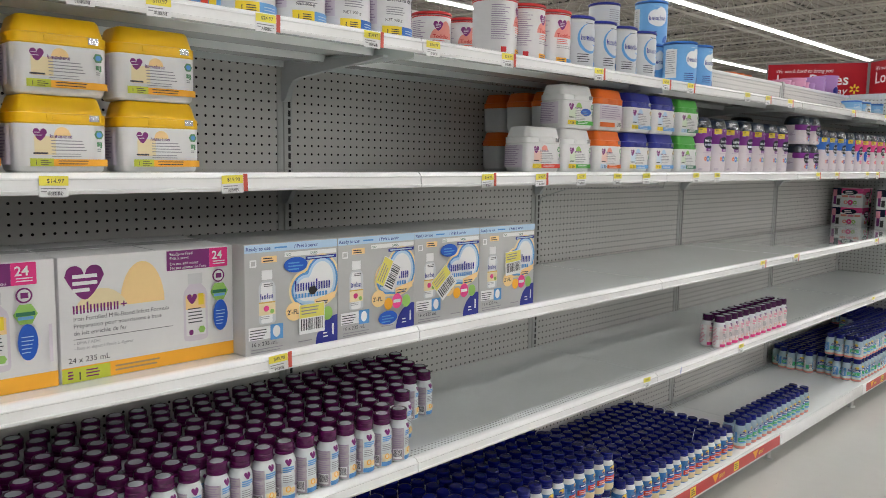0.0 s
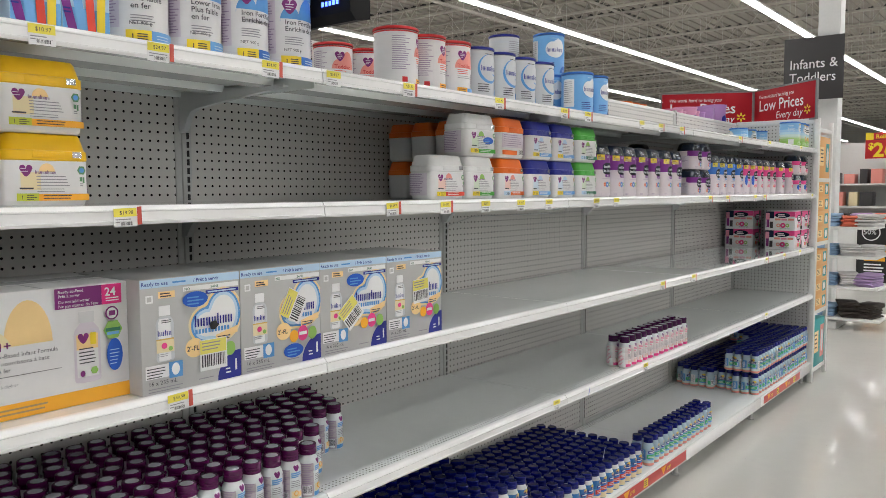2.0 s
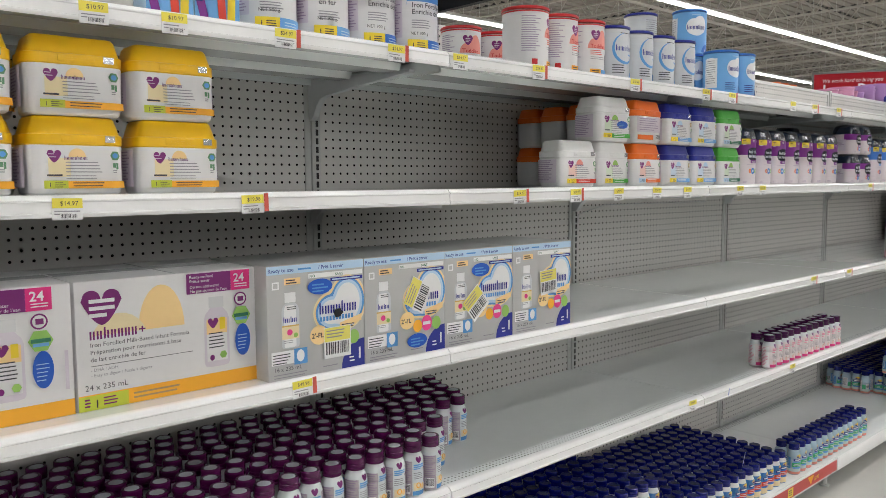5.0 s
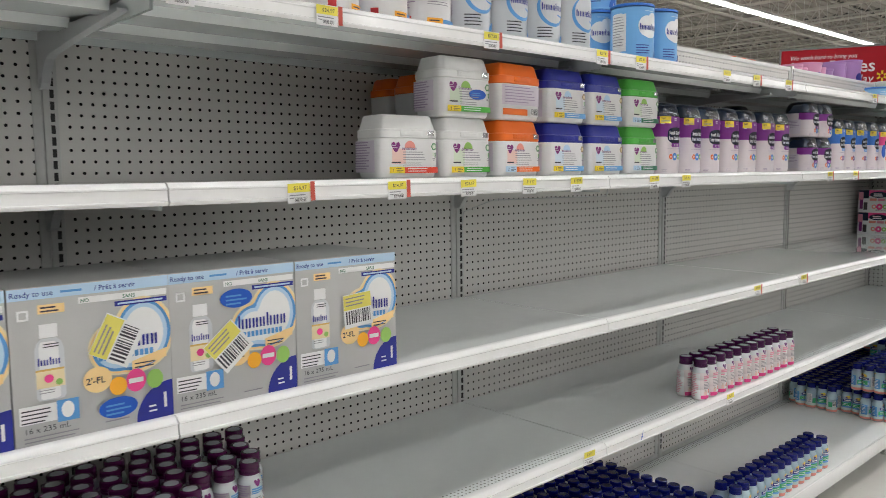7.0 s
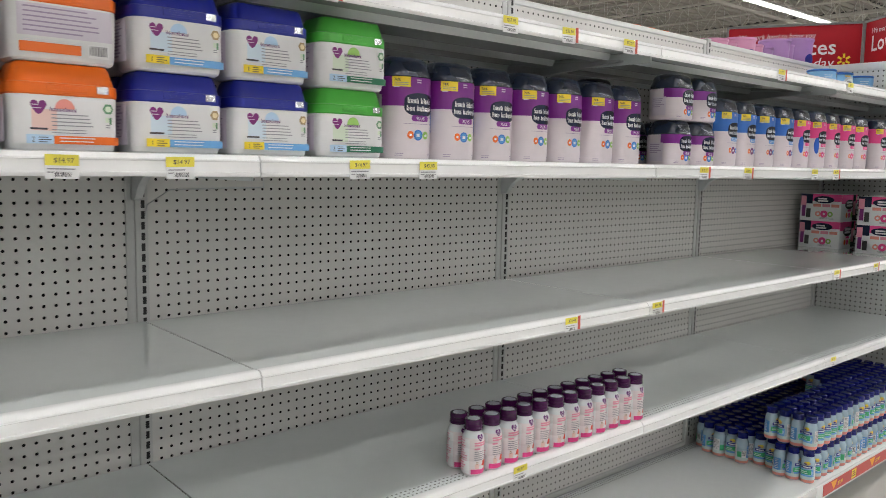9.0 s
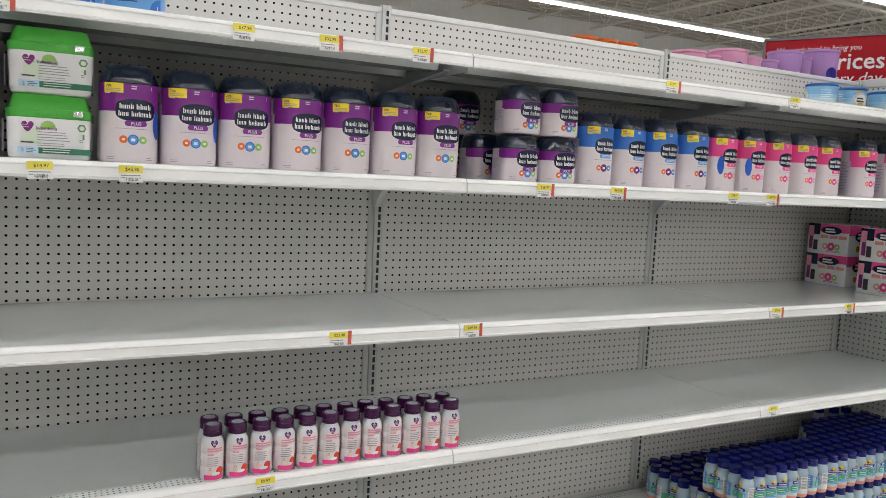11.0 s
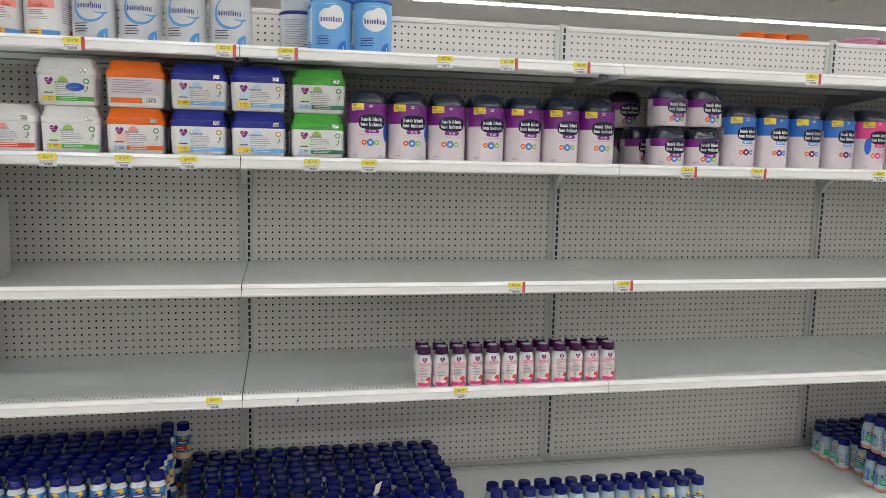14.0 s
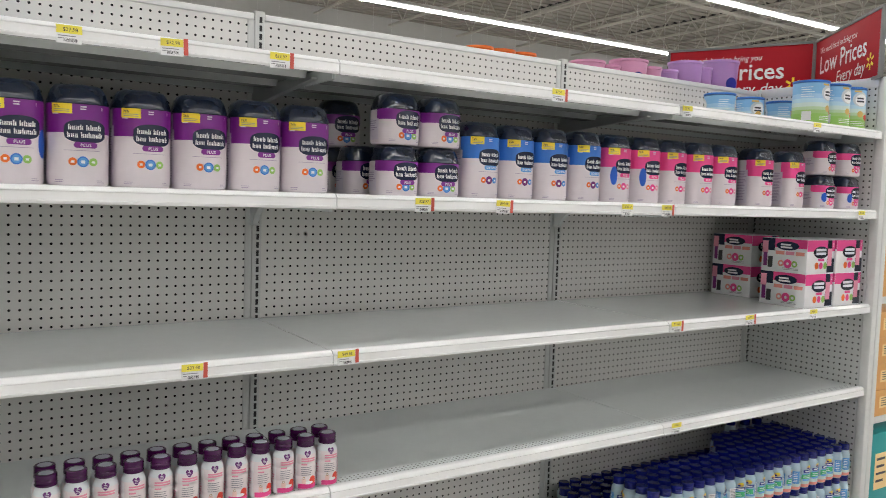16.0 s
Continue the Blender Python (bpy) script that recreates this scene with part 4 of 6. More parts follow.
def art_swoosh(blue=False, turn=0.0, back=False):
    def art(pr, r, h):
        c = turn
        if blue:
            for u0, u1 in ((-2.9 * r, 0.0), (0.0, 2.9 * r)):
                pr.off = 0.0002
                pr.rect(u0, 0.02, u1, h - 0.012, "sky")
        if back:
            pr.bars(-0.05, h - 0.03, 0.05, "grey_ink", 12, 0.008, 0.002, 2).rect(0.008, 0.03, 0.04, 0.07, "paper_white").bars(0.01, 0.064, 0.038, "ink", 4, 0.008, 0.002, 3)
            return
        pr.off = 0.0006
        if blue:
            pr.oval(c - 0.012, h - 0.066, 0.028, 0.03, "print_white", 14).oval(c + 0.014, h - 0.06, 0.028, 0.034, "print_white", 14).oval(c, h - 0.078, 0.03, 0.022, "print_white", 12)
        else:
            pr.oval(c, h - 0.07, 0.047, 0.047, "azure", 18).oval(c + 0.003, h - 0.066, 0.042, 0.043, "can_grey", 18).rect(c + 0.02, h - 0.06, c + 0.048, h - 0.045, "can_grey")
            pr.oval(c + 0.032, h - 0.085, 0.02, 0.006, "azure", 10).oval(c + 0.028, h - 0.081, 0.02, 0.006, "can_grey", 10)
        pr.off = 0.0022
        pr.word(c - 0.036, h - 0.077, c + 0.035, 0.0175, "royal", (0, 0.6))
        pr.off = 0.0012
        pr.bars(c - 0.02, h - 0.024, c + 0.03, "ink" if not blue else "pale_blue", 1, 0.005, 0.002, 3).bars(c - 0.046, 0.045, c + 0.01, "ink" if not blue else "royal", 4, 0.0075, 0.0026, 4)
        pr.corner(c + 0.05, 0.006, 0.03, "azure" if not blue else "blue").text("1", c + 0.036, 0.009, 0.015, "print_white", 0.02)
        for s in (-1, 1):
            pr.off = 0.0008
            u = c + s * 0.098
            pr.bars(u - 0.02, h - 0.03, u + 0.02, "grey_ink" if not blue else "print_white", 14, 0.0075, 0.002, 8)
        if blue:
            pr.off = 0.0012
            pr.rect(c - 0.125, 0.03, c - 0.075, h - 0.03, "paper_white").bars(c - 0.12, h - 0.04, c - 0.08, "grey_ink", 11, 0.008, 0.002, 5)
    return art


def art_grow(turn=0.0):
    def art(pr, r, h):
        tones = ("leaf", "grass_1", "grass_2", "haze", "sky_1", "sky_2", "sky_3")
        edge = [0.006, 0.042, 0.056, 0.068, 0.084, 0.1, 0.118, h - 0.012] if h > 0.15 else [0.006, 0.03, 0.04, 0.05, 0.062, 0.075, 0.09, h - 0.012]
        for u0, u1 in ((-2.9 * r, 0.0), (0.0, 2.9 * r)):
            for k, m in enumerate(tones):
                pr.off = 0.0002
                pr.rect(u0, edge[k], u1, edge[k + 1], m)
        for c in (turn, turn + 0.2):
            pr.off = 0.001
            pr.oval(c, h - 0.05, 0.034, 0.03, "can_grey", 14).oval(c + 0.004, h - 0.053, 0.028, 0.024, "print_white", 14)
            pr.bars(c - 0.018, h - 0.05, c + 0.024, "ink", 2, 0.012, 0.007, 3)
            pr.oval(c + 0.0, 0.062, 0.014, 0.013, "gold", 10).oval(c + 0.03, 0.05, 0.013, 0.012, "scarlet", 10).bars(c - 0.04, 0.03, c + 0.03, "print_white", 3, 0.007, 0.002, 5)
            pr.rect(c - 0.03, h - 0.022, c + 0.0, h - 0.015, "gold")
        pr.off = 0.001
        pr.bars(turn - 0.11, h - 0.03, turn - 0.055, "print_white", 5, 0.009, 0.002, 7)
        pr.rect(turn - 0.105, 0.015, turn - 0.07, 0.05, "paper_white")
    return art


T1 = SHELF[1] + 0.0005
CR, CH = 0.0632, 0.167
random.seed(8)
iron = can(0.066, 0.197, "paper_white", "sky", "sky", art_iron(("Iron Fortified", "Enrichie de fer"), False), "tall white formula can with a blue band and lid")
place_copies(iron, [pose(-0.118, -1.372, T1, 0, 0, 2), pose(-0.118, -1.237, T1, 0, 0, -2), pose(-0.118, -1.237, T1 + 0.1975, 0, 0, 1), pose(-0.13, -1.372, T1 + 0.1975, 0, 0, 4)])
low = can(0.066, 0.197, "paper_white", "sky", "sky", art_iron(("Lower Iron", "Plus faible", "en fer"), True), "tall white formula can with a pale blue band")
place_copies(low, [pose(-0.118, -1.64, T1, 0, 0, -3), pose(-0.118, -1.506, T1, 0, 0, 3)])
tod = can(CR, CH, "paper_white", "red", "red", art_toddler(), "white formula can with a red lid and coral label")
place_copies(tod, [pose(-0.118, -0.553, T1, 0, 0, -3), pose(-0.118, -0.682, T1, 0, 0, 24), pose(-0.42, -0.78, T1, 0, 0, -10)])
tod2 = can(CR + 0.003, CH + 0.004, "paper_white", "red", "red", art_toddler(turn=0.04), "white formula can with a red lid, turned to its small print")
place_copies(tod2, [pose(-0.12, -0.815, T1, 0, 0, 6)])
tod3 = can(CR, CH, "paper_white", "red", "red", art_toddler(blue=True), "white formula can with a red lid and a blue oval sticker")
place_copies(tod3, [pose(-0.42, -0.63, T1, 0, 0, -25)])
swo = can(CR, CH, "can_grey", "royal", "royal", art_swoosh(), "silver-grey formula can with a blue swoosh and royal blue lid")
place_copies(swo, [pose(-0.118, y, T1, 0, 0, random.uniform(-6, 6)) for y in (-0.423, -0.293, -0.163, -0.034)])
swob = can(CR, CH, "can_grey", "royal", "royal", art_swoosh(back=True), "silver-grey formula can turned back to front, royal blue lid")
place_copies(swob, [pose(-0.41, 0.178, T1, 0, 0, 0), pose(-0.41, 0.182, T1 + CH + .0005, 0, 0, 8)])
blu = can(CR, CH, "sky", "royal", "blue", art_swoosh(blue=True), "bright blue formula can with a white cloud mark")
place_copies(blu, [pose(-0.118, 0.275, T1, 0, 0, -4), pose(-0.118, 0.404, T1, 0, 0, 3), pose(-0.25, 0.27, T1, 0, 0, -30), pose(-0.25, 0.272, T1 + CH + .0005, 0, 0, -34)])
grow = can(CR + 0.004, 0.172, "sky", "blue", "blue", art_grow(0.01), "blue and green formula can with a blue lid")
place_copies(grow, [pose(-0.1, 3.31, T1, 0, 0, -2), pose(-0.1, 3.455, T1, 0, 0, -8), pose(-0.11, 3.59, T1, 0, 0, -25)])
grow2 = can(CR, 0.135, "sky", "blue", "blue", art_grow(0.0), "short blue and green formula can with a blue lid")
place_copies(grow2, [pose(-0.4, 3.14, T1, 0, 0, 45), pose(-0.4, 3.33, T1, 0, 0, -15), pose(-0.5, 3.44, T1, 0, 0, -30), pose(-0.38, 3.53, T1, 0, 0, 35)])


def sachet_box():
    ft = Foot(0.092, 0.06, 0.0)
    bm = boxed(-0.03, 0.03, -0.046, 0.046, 0, 0.2, bevel=0.001)
    t = thing("sachet_box", bm, M["pale_blue"], "pale blue carton showing coloured stick sachets", "carton", "sachet cartons", smooth=30)
    pr = Print(ft)
    pr.rect(-0.045, 0.001, 0.045, 0.05, "sky").rect(-0.012, 0.155, 0.035, 0.19, "print_white")
    pr.bars(-0.04, 0.145, 0.02, "royal", 5, 0.007, 0.0025, 3).rect(-0.04, 0.1, -0.018, 0.108, "print_white").text("16", -0.039, 0.1015, 0.006, "ink")
    for i, c in enumerate(("violet", "sky", "scarlet", "yellow")):
        u = -0.026 + 0.017 * i
        n0 = len(pr.bm.verts)
        pr.strip([u - 0.007, u + 0.009], [0.006, 0.006], [0.098 - 0.002 * i, 0.1 - 0.002 * i], c)
        pr.turned(13 - 5 * i, u, 0.0, n0)
    pr.bars(-0.042, 0.045, -0.028, "royal", 2, 0.007, 0.003, 5)
    share("print", pr.mesh("print"), t)
    return t


place_copies(sachet_box(), [pose(-0.08, -1.878, T1), pose(-0.08, -1.782, T1, 0, 0, -2), pose(-0.15, -1.88, T1)])


def jug(body, label):
    bm = bmesh.new()
    ft = Foot(0.088, 0.08, 0.03, 5)
    ft.loft(bm, [(0, 0.008), (0.004, 0.003), (0.02, 0.0), (0.045, 0.004), (0.05, 0.003), (0.15, 0.002), (0.18, 0.012), (0.2, 0.026)])
    t = thing("drink_bottle", bm, M[body], label, "bottle", "drink bottles")
    bm = bmesh.new()
    lathe(bm, [(0.199, 0.019), (0.201, 0.02), (0.222, 0.02), (0.224, 0.017)], 16)
    part("cap", bm, M["white_plastic"], t)
    pr = Print(ft)
    pr.off = -0.0015
    pr.rect(-0.075, 0.055, 0.075, 0.145, "pale_blue").oval(0.0, 0.085, 0.028, 0.012, "royal").bars(-0.03, 0.07, 0.03, "blue", 2, 0.007, 0.003, 2).bars(0.008, 0.062, 0.036, "pink", 1, 0.005, 0.004, 2)
    share("label", pr.mesh("label"), t, label="pale blue printed label")
    return t


place_copies(jug("clear", "clear plastic bottle of colourless rehydration drink"), [pose(-0.085, -1.982, T1), pose(-0.085, -2.075, T1)])
place_copies(jug("juice", "plastic bottle of bright orange rehydration drink"), [pose(-0.085, -2.17, T1), pose(-0.085, -2.264, T1)])


# ---- stock: cartons on the third shelf ----
T3 = SHELF[3] + 0.0005


def big_case():
    w, d, h = 0.376, 0.27, 0.238
    bm = boxed(-d / 2, d / 2, -w / 2, w / 2, 0, h, bevel=0.002)
    t = thing("formula_case", bm, M["paper_white"], "large white and amber cardboard case of bottles", "carton", "cases of bottles", smooth=30)
    ft = Foot(w, d, 0.0)
    pr = Print(ft)
    L, R = -w / 2, w / 2
    pr.rect(L + 0.001, 0.001, R - 0.001, 0.03, "amber", 0.0).rect(L + 0.001, 0.001, L + 0.09, 0.028, "lime")
    pr.text("1", L + 0.028, 0.005, 0.021, "ink", 0.01).bars(L + 0.045, 0.02, L + 0.075, "plum", 3, 0.006, 0.0025, 3).bars(L + 0.012, 0.02, L + 0.024, "plum", 3, 0.006, 0.003, 3)
    pr.bars(L + 0.1, 0.018, L + 0.22, "badge_tan", 2, 0.008, 0.0034, 4)
    pr.off = 0.0006
    pr.dome(-0.03, 0.135, 0.045, 0.085, "sun", 16).dome(-0.11, 0.11, 0.055, 0.065, "cream", 14)
    pr.off = 0.0012
    pr.rect(L + 0.012, 0.1, 0.02, 0.137, "paper_white")
    pr.heart(L + 0.048, 0.192, 0.036, "plum")
    pr.bars(L + 0.026, 0.197, L + 0.072, "print_white", 3, 0.013, 0.007, 2)
    pr.off = 0.0016
    pr.word(L + 0.024, 0.1305, L + 0.112, 0.0215, "plum", (0.3,))
    pr.rect(L + 0.114, 0.1385, L + 0.126, 0.141, "plum").rect(L + 0.1187, 0.134, L + 0.1213, 0.1455, "plum")
    pr.off = 0.0016
    for i, s in enumerate(("Iron Fortified Milk-Based Infant Formula", "Préparation pour nourrissons à base", "de lait enrichie de fer")):
        pr.text(s, L + 0.025, 0.117 - 0.0135 * i, 0.0115, "ink")
    pr.rect(L + 0.025, 0.0815, 0.03, 0.0825, "ink")
    pr.text("- Easy to digest / Facile à digérer", L + 0.025, 0.062, 0.0085, "grey_ink").text("- DHA / ADH", L + 0.025, 0.072, 0.0085, "grey_ink")
    pr.text("24 x 235 mL", L + 0.014, 0.038, 0.015, "ink")
    pr.rect(0.02, 0.195, 0.114, 0.235, "plum").rect(0.114, 0.195, 0.156, 0.235, "magenta").text("24", 0.12, 0.212, 0.024, "print_white", 0.02).bars(0.122, 0.206, 0.15, "print_white", 2, 0.005, 0.002, 2)
    for i, s in enumerate(("Ready-to-Feed", "Prêt à servir", "Do not add water", "Ne pas ajouter de l'eau")):
        pr.text(s, 0.026, 0.2255 - 0.0085 * i - (0.0025 if i > 1 else 0), 0.0085, "print_white")
    # a printed bottle
    pr.off = 0.0012
    b = 0.082
    pr.strip([b - 0.027, b - 0.024, b - 0.013, b + 0.013, b + 0.024, b + 0.027], [0.05, 0.045, 0.043, 0.043, 0.045, 0.05], [0.14, 0.15, 0.163, 0.163, 0.15, 0.14], "pale_lilac")
    pr.rect(b - 0.016, 0.163, b + 0.016, 0.185, "silver").rect(b - 0.022, 0.11, b + 0.022, 0.14, "sun").rect(b - 0.022, 0.055, b + 0.022, 0.11, "paper_white").heart(b - 0.008, 0.133, 0.0115, "plum").rect(b + 0.006, 0.118, b + 0.018, 0.142, "yellow")
    pr.bars(b - 0.018, 0.11, b + 0.016, "ink", 5, 0.007, 0.0022, 5).oval(b - 0.012, 0.062, 0.005, 0.006, "plum").hexagon(b + 0.012, 0.066, 0.008, "leaf")
    pr.oval(0.134, 0.176, 0.014, 0.014, "plum").oval(0.134, 0.176, 0.011, 0.011, "paper_white").rect(0.128, 0.171, 0.141, 0.181, "plum")
    pr.hexagon(0.135, 0.142, 0.0205, "leaf").rect(0.122, 0.132, 0.148, 0.138, "sky").rect(0.119, 0.139, 0.151, 0.146, "dark_green")
    pr.oval(0.137, 0.091, 0.017, 0.033, "sticker_blue", 16).bars(0.126, 0.1, 0.148, "pale_blue", 5, 0.007, 0.0016, 6).rect(0.172, 0.05, 0.178, 0.12, "pale_lilac")
    share("print", pr.mesh("print"), t, label="printed front with a purple heart, amber stripe and small print")
    bm = bmesh.new()
    box(bm, -d / 2 + 0.002, d / 2 - 0.002, -0.0015, 0.0015, h - 0.0002, h + 0.0006)
    box(bm, -0.025, 0.025, -w / 2 + 0.002, w / 2 - 0.002, h - 0.0002, h + 0.0008)
    part("tape", bm, M["silver"], t, "strip of packing tape", smooth=0)
    return t


place_copies(big_case(), [pose(-0.07 - 0.135, -1.879, T3, 0, 0, 0.5), pose(-0.205, -2.258, T3, 0, 0, -0.3)])


def grey_case(ov, tag, extra=""):
    w, d, h = 0.2448, 0.25, 0.242
    bm = boxed(-d / 2, d / 2, -w / 2, w / 2, 0, h, bevel=0.002)
    t = thing("formula_case", bm, M["box_grey"], "grey cardboard case of bottles" + extra, "carton", "grey cases of bottles", smooth=30)
    ft = Foot(w, d, 0.0)
    pr = Print(ft)
    L, R = -w / 2, w / 2
    pr.rect(L + 0.001, h - 0.019, R - 0.001, h - 0.0015, "pale_blue")
    pr.text("Ready to use", L + 0.004, h - 0.0145, 0.0115, "royal", 0.01).text("/ Prêt à servir", L + 0.125, h - 0.0145, 0.0115, "royal", 0.01).bars(L + 0.075, h - 0.0125, L + 0.12, "azure", 1, 0.004, 0.0035, 1)
    pr.off = 0.0008
    pr.rect(L + 0.1, h - 0.033, R - 0.004, h - 0.023, "print_white").text("NO", L + 0.103, h - 0.0315, 0.0085, "dark_green", 0.01).text("SANS", L + 0.168, h - 0.0315, 0.0085, "dark_green", 0.01).rect(L + 0.155, h - 0.044, R - 0.004, h - 0.036, "royal").bars(L + 0.16, h - 0.0415, R - 0.01, "pale_blue", 1, 0.004, 0.003, 2)
    pr.rect(L + 0.042, h - 0.042, L + 0.08, h - 0.028, "sun").bars(L + 0.046, h - 0.034, L + 0.076, "ink", 2, 0.0055, 0.0025, 3)
    pr.rect(L + 0.014, h - 0.05, L + 0.03, h - 0.034, "print_white").rect(L + 0.017, h - 0.047, L + 0.027, h - 0.037, "box_grey")
    pr.off = 0.0008
    # big cloud-shaped mark with gold and blue rims
    cx, cz = 0.055, 0.135
    for m, g in (("cream", 0.011), ("sun", 0.008), ("azure", 0.005), ("pale_blue", 0.0), ("print_white", -0.007)):
        pr.cloud(((cx + 0.022, cz + 0.014, 0.04, 0.05), (cx - 0.02, cz - 0.004, 0.036, 0.034), (cx + 0.005, cz - 0.012, 0.045, 0.028)), g, m)
    pr.off = 0.0034
    pr.word(cx - 0.054, cz - 0.006, cx + 0.046, 0.0245, "royal", (0, 0.6))
    pr.off = 0.003
    for q in range(11):
        pr.off = 0.003
        pr.rect(cx - 0.052 + q * 0.0082, cz - 0.022, cx - 0.052 + q * 0.0082 + 0.0058, cz - 0.012, "azure")
    pr.rect(cx + 0.0, cz - 0.045, cx + 0.058, cz - 0.03, "sun", 0.25).bars(cx + 0.004, cz - 0.036, cx + 0.05, "ink", 2, 0.006, 0.002, 4)
    pr.off = 0.0036
    pr.oval(cx - 0.055, cz - 0.05, 0.022, 0.021, "sun", 12).text("2'-FL", cx - 0.073, cz - 0.056, 0.015, "ink", 0.015)
    pr.oval(cx + 0.005, cz - 0.062, 0.0165, 0.019, "pink", 12).rect(cx - 0.007, cz - 0.066, cx + 0.017, cz - 0.058, "print_white").oval(cx + 0.036, cz - 0.065, 0.014, 0.016, "leaf", 12).oval(cx - 0.024, cz - 0.066, 0.014, 0.015, "amber", 12)
    # a printed bottle: shaded sides, ribbed cap, wordmark bar and label
    b = L + 0.055
    pr.off = 0.001
    pr.strip([b - 0.021, b - 0.018, b - 0.011, b + 0.011, b + 0.018, b + 0.021], [0.072, 0.067, 0.066, 0.066, 0.067, 0.072], [0.145, 0.155, 0.162, 0.162, 0.155, 0.145], "can_grey")
    pr.strip([b - 0.015, b - 0.012, b + 0.008, b + 0.013], [0.07, 0.068, 0.068, 0.07], [0.149, 0.157, 0.157, 0.149], "print_white")
    pr.rect(b - 0.013, 0.163, b + 0.013, 0.184, "print_white").bars(b - 0.008, 0.152, b + 0.014, "ink", 2, 0.004, 0.0016, 2)
    pr.rect(b - 0.02, 0.086, b + 0.02, 0.112, "cream").rect(b - 0.02, 0.112, b + 0.02, 0.115, "gold").word(b - 0.017, 0.121, b + 0.016, 0.012, "royal", (0, 0.6))
    pr.oval(b - 0.002, 0.1, 0.0065, 0.0065, "pink", 10).oval(b + 0.012, 0.093, 0.005, 0.005, "leaf", 8).bars(b - 0.016, 0.082, b + 0.014, "grey_ink", 2, 0.004, 0.0012, 4)
    pr.rect(L + 0.01, 0.034, L + 0.062, 0.062, "print_white").bars(L + 0.013, 0.054, L + 0.056, "ink", 4, 0.006, 0.002, 6).rect(L + 0.062, 0.03, L + 0.093, 0.064, "azure").oval(L + 0.077, 0.048, 0.009, 0.013, "print_white", 10)
    pr.text("16 x 235 mL", L + 0.016, 0.02, 0.0125, "ink").bars(L + 0.016, 0.012, L + 0.115, "grey_ink", 2, 0.006, 0.002, 7).bars(L + 0.13, 0.0135, L + 0.18, "grey_ink", 1, 0.006, 0.002, 7)
    pr.off = 0.001
    pr.corner(R - 0.001, 0.001, 0.062, "royal", 10).text("1", R - 0.023, 0.018, 0.036, "print_white", 0.02).bars(R - 0.042, 0.022, R - 0.026, "print_white", 2, 0.008, 0.003, 3)
    if ov:
        pr.off = 0.004
        pr.oval(*ov, 0.031, 0.017, "sticker_blue", 16).bars(ov[0] - 0.02, ov[1] + 0.003, ov[0] + 0.02, "azure", 3, 0.007, 0.003, 8)
    share("print", pr.mesh("print"), t, label="printed front with a white cloud mark, blue corner and small print")
    if tag:
        u, v, a = tag
        st = Print(ft, 0.0052)
        st.rect(-0.033, 0.0, 0.033, 0.03, "sticker_yellow").bars(-0.028, 0.022, 0.028, "grey_ink", 3, 0.007, 0.0025, 9)
        st.barcode(-0.034, -0.036, 0.034, 0.0, 5)
        card = part("clearance_sticker", boxed(0.1292, 0.1299, -0.035, 0.035, -0.037, 0.031), M["print_white"], t, "yellow and white bar-code clearance sticker", smooth=0)
        card.matrix_basis = Matrix.Translation((0, u, v)) @ Matrix.Rotation(radians(a), 4, "X")
        share("print", st.mesh("print"), card)
    return t


XB = -0.022 - 0.125
g1 = grey_case((0.005, 0.19), (0.047, 0.067, 0), ", torn hole and clearance sticker on front")
g1.matrix_basis = pose(XB, -1.586, T3, 0, 0, 0)
bm = bmesh.new()
rnd = random.Random(2)
prism(bm, [(0.05 + rnd.uniform(0.008, 0.0125) * math.cos(a), 0.128 + rnd.uniform(0.0075, 0.0115) * math.sin(a)) for a in np.linspace(0, 2 * math.pi, 12)[:-1]], "x", 0.1275, 0.1316)
part("torn_hole", bm, M["black"], g1, "torn dark hole in the cardboard", smooth=0)
g2 = grey_case((0.03, 0.034), (0.03, 0.145, 62), ", with a crooked clearance sticker")
g2.matrix_basis = pose(XB, -1.34, T3, 0, 0, 0.2)
g3 = grey_case((0.0, 0.187), (-0.02, 0.105, 40), ", with a slanting clearance sticker")
g3.matrix_basis = pose(XB, -1.0945, T3, 0, 0, -0.2)
g4 = grey_case(None, (0.02, 0.135, 4), ", with a clearance sticker over its mark")
g4.matrix_basis = pose(XB, -0.849, T3, 0, 0, 0.2)


